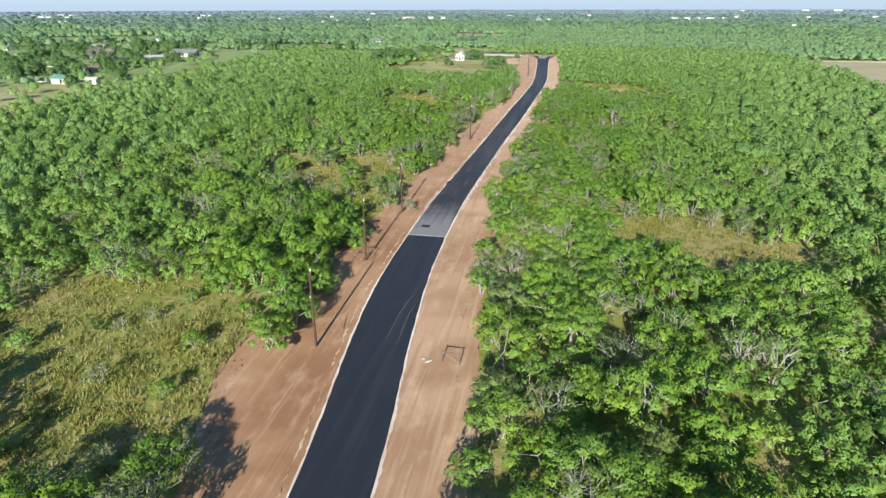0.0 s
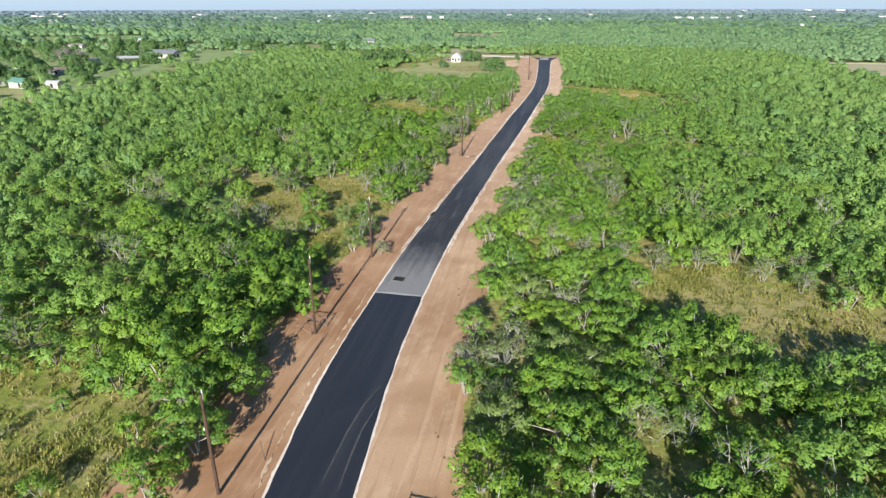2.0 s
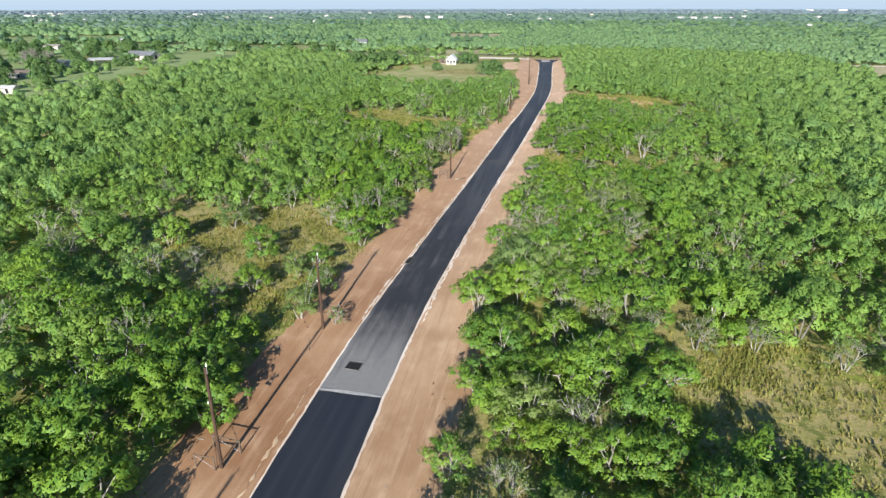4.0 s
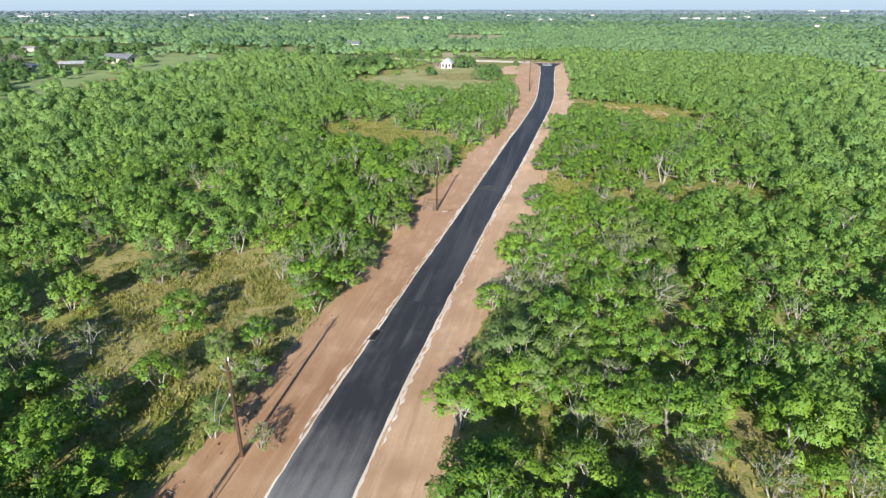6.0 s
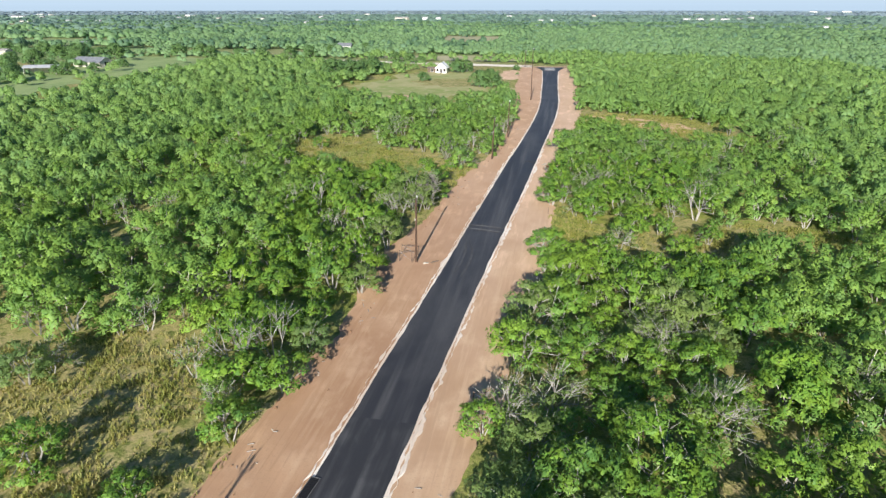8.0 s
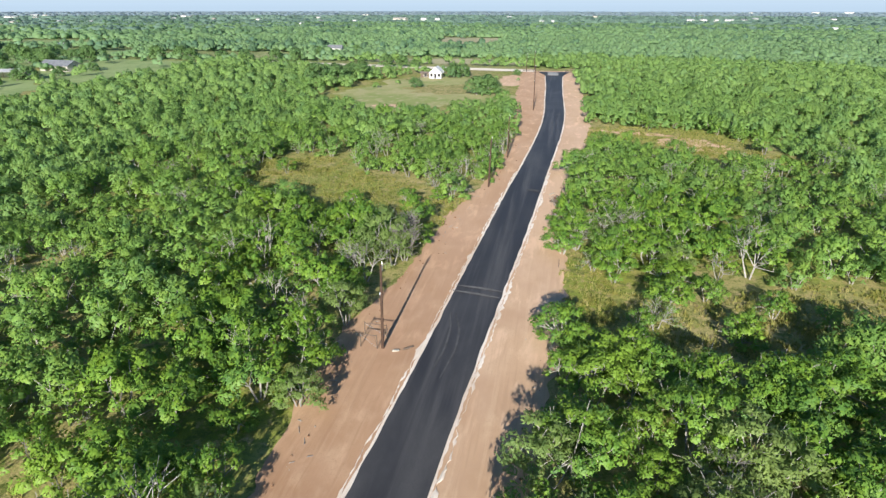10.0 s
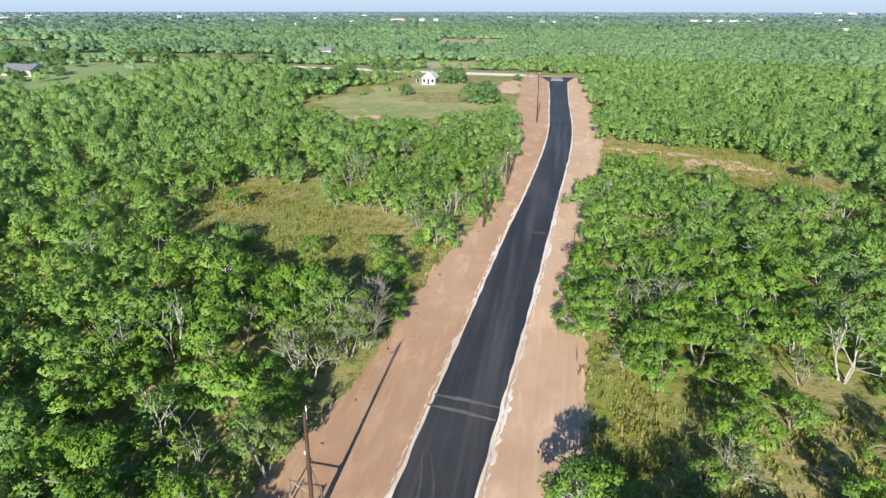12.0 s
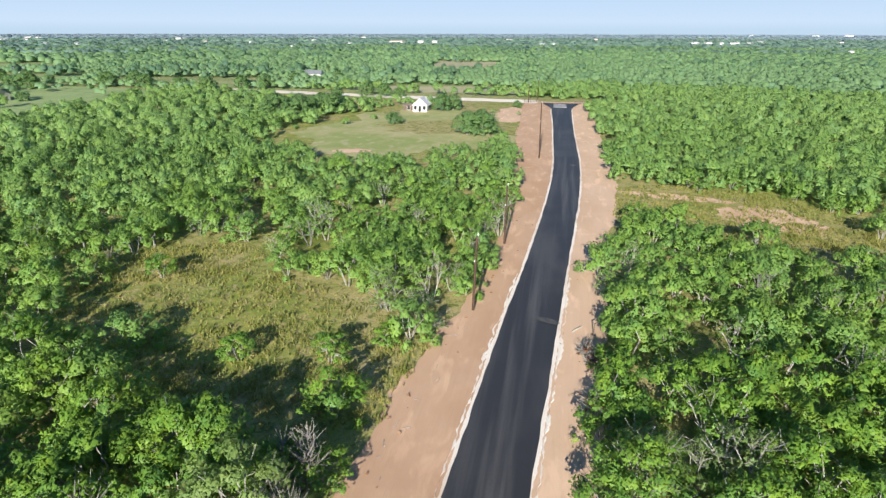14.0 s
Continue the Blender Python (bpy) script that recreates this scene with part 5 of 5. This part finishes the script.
for k, (leaf_q, normal_q, wood_q) in enumerate(OAKS):
    root = tagged(new("oak_tree"), "tall dark green shade tree near the houses", "tree", "shade trees")
    for child in (pieces("crown", (leaf_q, LEAF_OAK, normal_q)), pieces("trunk", (wood_q, BARK))):
        child.parent = root
    oak_roots.append(root)
for n, (ox, oy, w) in enumerate(oak_spots):
    m = Matrix.Translation((ox, oy, float(gz(ox, oy)))) @ Matrix.Rotation(oak_rng.uniform(0, 6.28), 4, "Z") @ Matrix.Diagonal((w, w, w * oak_rng.uniform(0.85, 1.05), 1))
    if n < 4:
        oak_roots[n].matrix_basis = m
    else:
        copy_thing(oak_roots[n % 4], m @ Matrix.Diagonal([1 / v for v in oak_roots[n % 4].scale] + [1]))

# scrub behind the flight line's start, which shades the nearest ground
x, y = scatter(-90, 60, -60, 6, 4.6)
x, y = pick(x, y)
woodland("scrub_behind", FAR, spots_of(x, y, 8), LEAF, "green mesquite scrub")


x, y = scatter(-190, 130, 6, 250, 5.0)
keep = ~in_sight(x, y) & (x > -170 - 0.1 * y)
x, y = pick(x[keep], y[keep])
woodland("scrub_beside", FAR, spots_of(x, y, 8), LEAF, "green mesquite scrub")


def far_clumps(count, seed, near, far):
    """Low ragged domes of wood over the far country."""
    rs = np.random.default_rng(seed)
    dist = near + (far - near) * rs.random(count) ** 0.9
    ang = np.radians(rs.uniform(-30, 52, count))
    x, y = -8 - dist * np.sin(ang), dist * np.cos(ang)
    field = np.array([noise.noise((a / 260, b / 120, 7.7)) for a, b in zip(x, y)])
    ok = (field < 0.26) & ~in_plots(x, y) & ~before_homes(x, y)
    x, y, dist = x[ok], y[ok], dist[ok]
    n = len(x)
    wide = rs.uniform(5, 11, n) * (0.7 + dist / 2600)
    tall = rs.uniform(3.0, 6.0, n)
    out = []
    sides = 7
    rim = rs.uniform(0.7, 1.3, (n, sides))
    mid = rs.uniform(0.35, 0.7, (n, sides))
    up = rs.uniform(0.6, 1.05, (n, sides))
    a = np.arange(sides) * 2 * math.pi / sides
    z0 = gz(x, y)
    low = np.stack([x[:, None] + wide[:, None] * rim * np.cos(a), y[:, None] + wide[:, None] * rim * np.sin(a), np.repeat(z0[:, None] - 0.3, sides, 1)], -1)
    top = np.stack([x[:, None] + wide[:, None] * mid * np.cos(a), y[:, None] + wide[:, None] * mid * np.sin(a), z0[:, None] + tall[:, None] * up], -1)
    peak = np.stack([x, y, z0 + tall], -1)
    for k in range(sides):
        j = (k + 1) % sides
        out.append(np.stack([low[:, k], low[:, j], top[:, j], top[:, k]], 1))
        if k % 2 == 0 and k + 2 <= sides:
            i = (k + 2) % sides
            out.append(np.stack([top[:, k], top[:, j], top[:, i], peak], 1))
    faces = np.concatenate(out)
    heart = np.tile(np.stack([x, y, z0 - tall * 0.2], -1), (len(out), 1))[:, None]
    round_way = (faces - heart) / np.array([1, 1, 0.9])
    round_way /= np.linalg.norm(round_way, axis=2)[:, :, None] + 1e-9
    return faces, round_way


# the bluish leaf colours stand in for haze over the far country
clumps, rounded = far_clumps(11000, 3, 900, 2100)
tagged(pieces("far_woods", (clumps, LEAF_BLUE_HAZE, rounded)), "far green woods with bluish haze in the leaf colour", "woodland", "", "stuff")
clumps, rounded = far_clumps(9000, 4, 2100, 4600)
tagged(pieces("farthest_woods", (clumps, LEAF_HAZE, rounded)), "far woods merging into the horizon, blue haze in the leaf colour", "woodland", "", "stuff")

# ======== grass and low plants ========


def tufts(count, patches, seed, high, colour_mat, name, label, cut=0.0, broad=0.05):
    rs = np.random.default_rng(seed)
    pts = []
    areas = np.array([p[2] * p[3] for p in patches])
    for p, m in zip(patches, rs.multinomial(count, areas / areas.sum())):
        r, a = np.sqrt(rs.random(m)) * 1.15, rs.uniform(0, 6.283, m)
        u, v = p[2] * r * np.cos(a), p[3] * r * np.sin(a)
        c, s = math.cos(radians(p[4])), math.sin(radians(p[4]))
        pts.append(np.stack([p[0] + u * c - v * s, p[1] + u * s + v * c], 1))
    pts = np.concatenate(pts)
    pts = pts[~on_strip(pts[:, 0], pts[:, 1], 0.2)]
    thick = np.array([noise.noise((a / 2.2, b / 2.2, 2.0)) + 0.6 * noise.noise((a / 7, b / 7, 5.0)) for a, b in pts])
    pts = pts[thick > rs.uniform(-0.55, 0.35, len(pts)) + cut]
    n, blades = len(pts), 3
    at = np.repeat(np.c_[pts, gz(pts[:, 0], pts[:, 1])], blades, 0)
    k = len(at)
    at[:, :2] += rs.normal(0, 0.1, (k, 2))
    a = rs.uniform(0, 6.283, k)
    out = np.stack([np.cos(a), np.sin(a), np.zeros(k)], 1)
    side = np.stack([-np.sin(a), np.cos(a), np.zeros(k)], 1)
    h = (high * rs.uniform(0.5, 1.3, k))[:, None]
    up = np.array([0, 0, 1.0])
    q = np.stack([at - side * broad, at + side * broad, at + out * h * 0.5 + up * h], 1)
    return tagged(pieces(name, (q, colour_mat)), label, "grass", "", "stuff")


WEED = leaf_material("weed_leaf", (0.24, 0.27, 0.055), (0.16, 0.21, 0.045), (0.36, 0.33, 0.10), 0.45, 0.12)
BLADE = leaf_material("grass_blade", (0.34, 0.33, 0.09), (0.26, 0.28, 0.065), (0.46, 0.39, 0.16), 0.5)
tufts(32000, CLEARINGS[:20], 21, 0.38, BLADE, "grass", "tufts of green and straw coloured grass", -0.15, 0.085)
tufts(30000, CLEARINGS[:20], 22, 0.62, WEED, "tall_weeds", "clumps of tall green and yellow weeds", 0.42, 0.13)


# ======== litter on the bare soil ========
def litter(name, count, seed, edges, mat, size, flat, label):
    """Small sticks or stones strewn along the strip's edges."""
    rs = np.random.default_rng(seed)
    y = rs.uniform(30, 260, count)
    left = rs.random(count) < edges
    spread = np.abs(rs.normal(0, 1.1, count))
    x = np.where(left, verge_left(y) + spread + rs.uniform(-0.6, 1.0, count), verge_right(y) - np.abs(rs.normal(0, 1.4, count)))
    keep = (x < road_left(y) - 0.6) | (x > road_right(y) + 0.5)
    x, y = x[keep], y[keep]
    n = len(x)
    a = rs.uniform(0, 6.283, n)
    long = size * rs.uniform(0.4, 1.5, n)
    d = np.stack([np.cos(a), np.sin(a), rs.normal(0, 0.12, n)], 1) * long[:, None] / 2
    wide = np.where(flat, long * 0.35, 0.03)[:, None]
    s = np.stack([-np.sin(a), np.cos(a), np.zeros(n)], 1) * wide
    up = np.array([0, 0, 1.0]) * wide * 1.2
    c = np.stack([x, y, gz(x, y) + 0.05], 1)
    faces = [np.stack([c - d - s, c + d - s, c + d * 0.7 + up, c - d * 0.7 + up], 1), np.stack([c + d + s, c - d + s, c - d * 0.7 + up, c + d * 0.7 + up], 1),
             np.stack([c - d + s, c - d - s, c - d * 0.7 + up, c - d * 0.7 + up * 1.01], 1), np.stack([c + d - s, c + d + s, c + d * 0.7 + up, c + d * 0.7 + up * 1.01], 1)]
    tagged(pieces(name, (np.concatenate(faces), mat)), label, "litter", "", "stuff")


litter("stick_litter", 110, 51, 0.7, BARK, 0.7, False, "grey broken sticks and roots on bare soil")
litter("stone_litter", 130, 52, 0.45, LIMESTONE, 0.10, True, "small pale stones on bare soil")
litter("clod_litter", 150, 53, 0.7, CLOD, 0.22, True, "red clods of earth on bare soil")
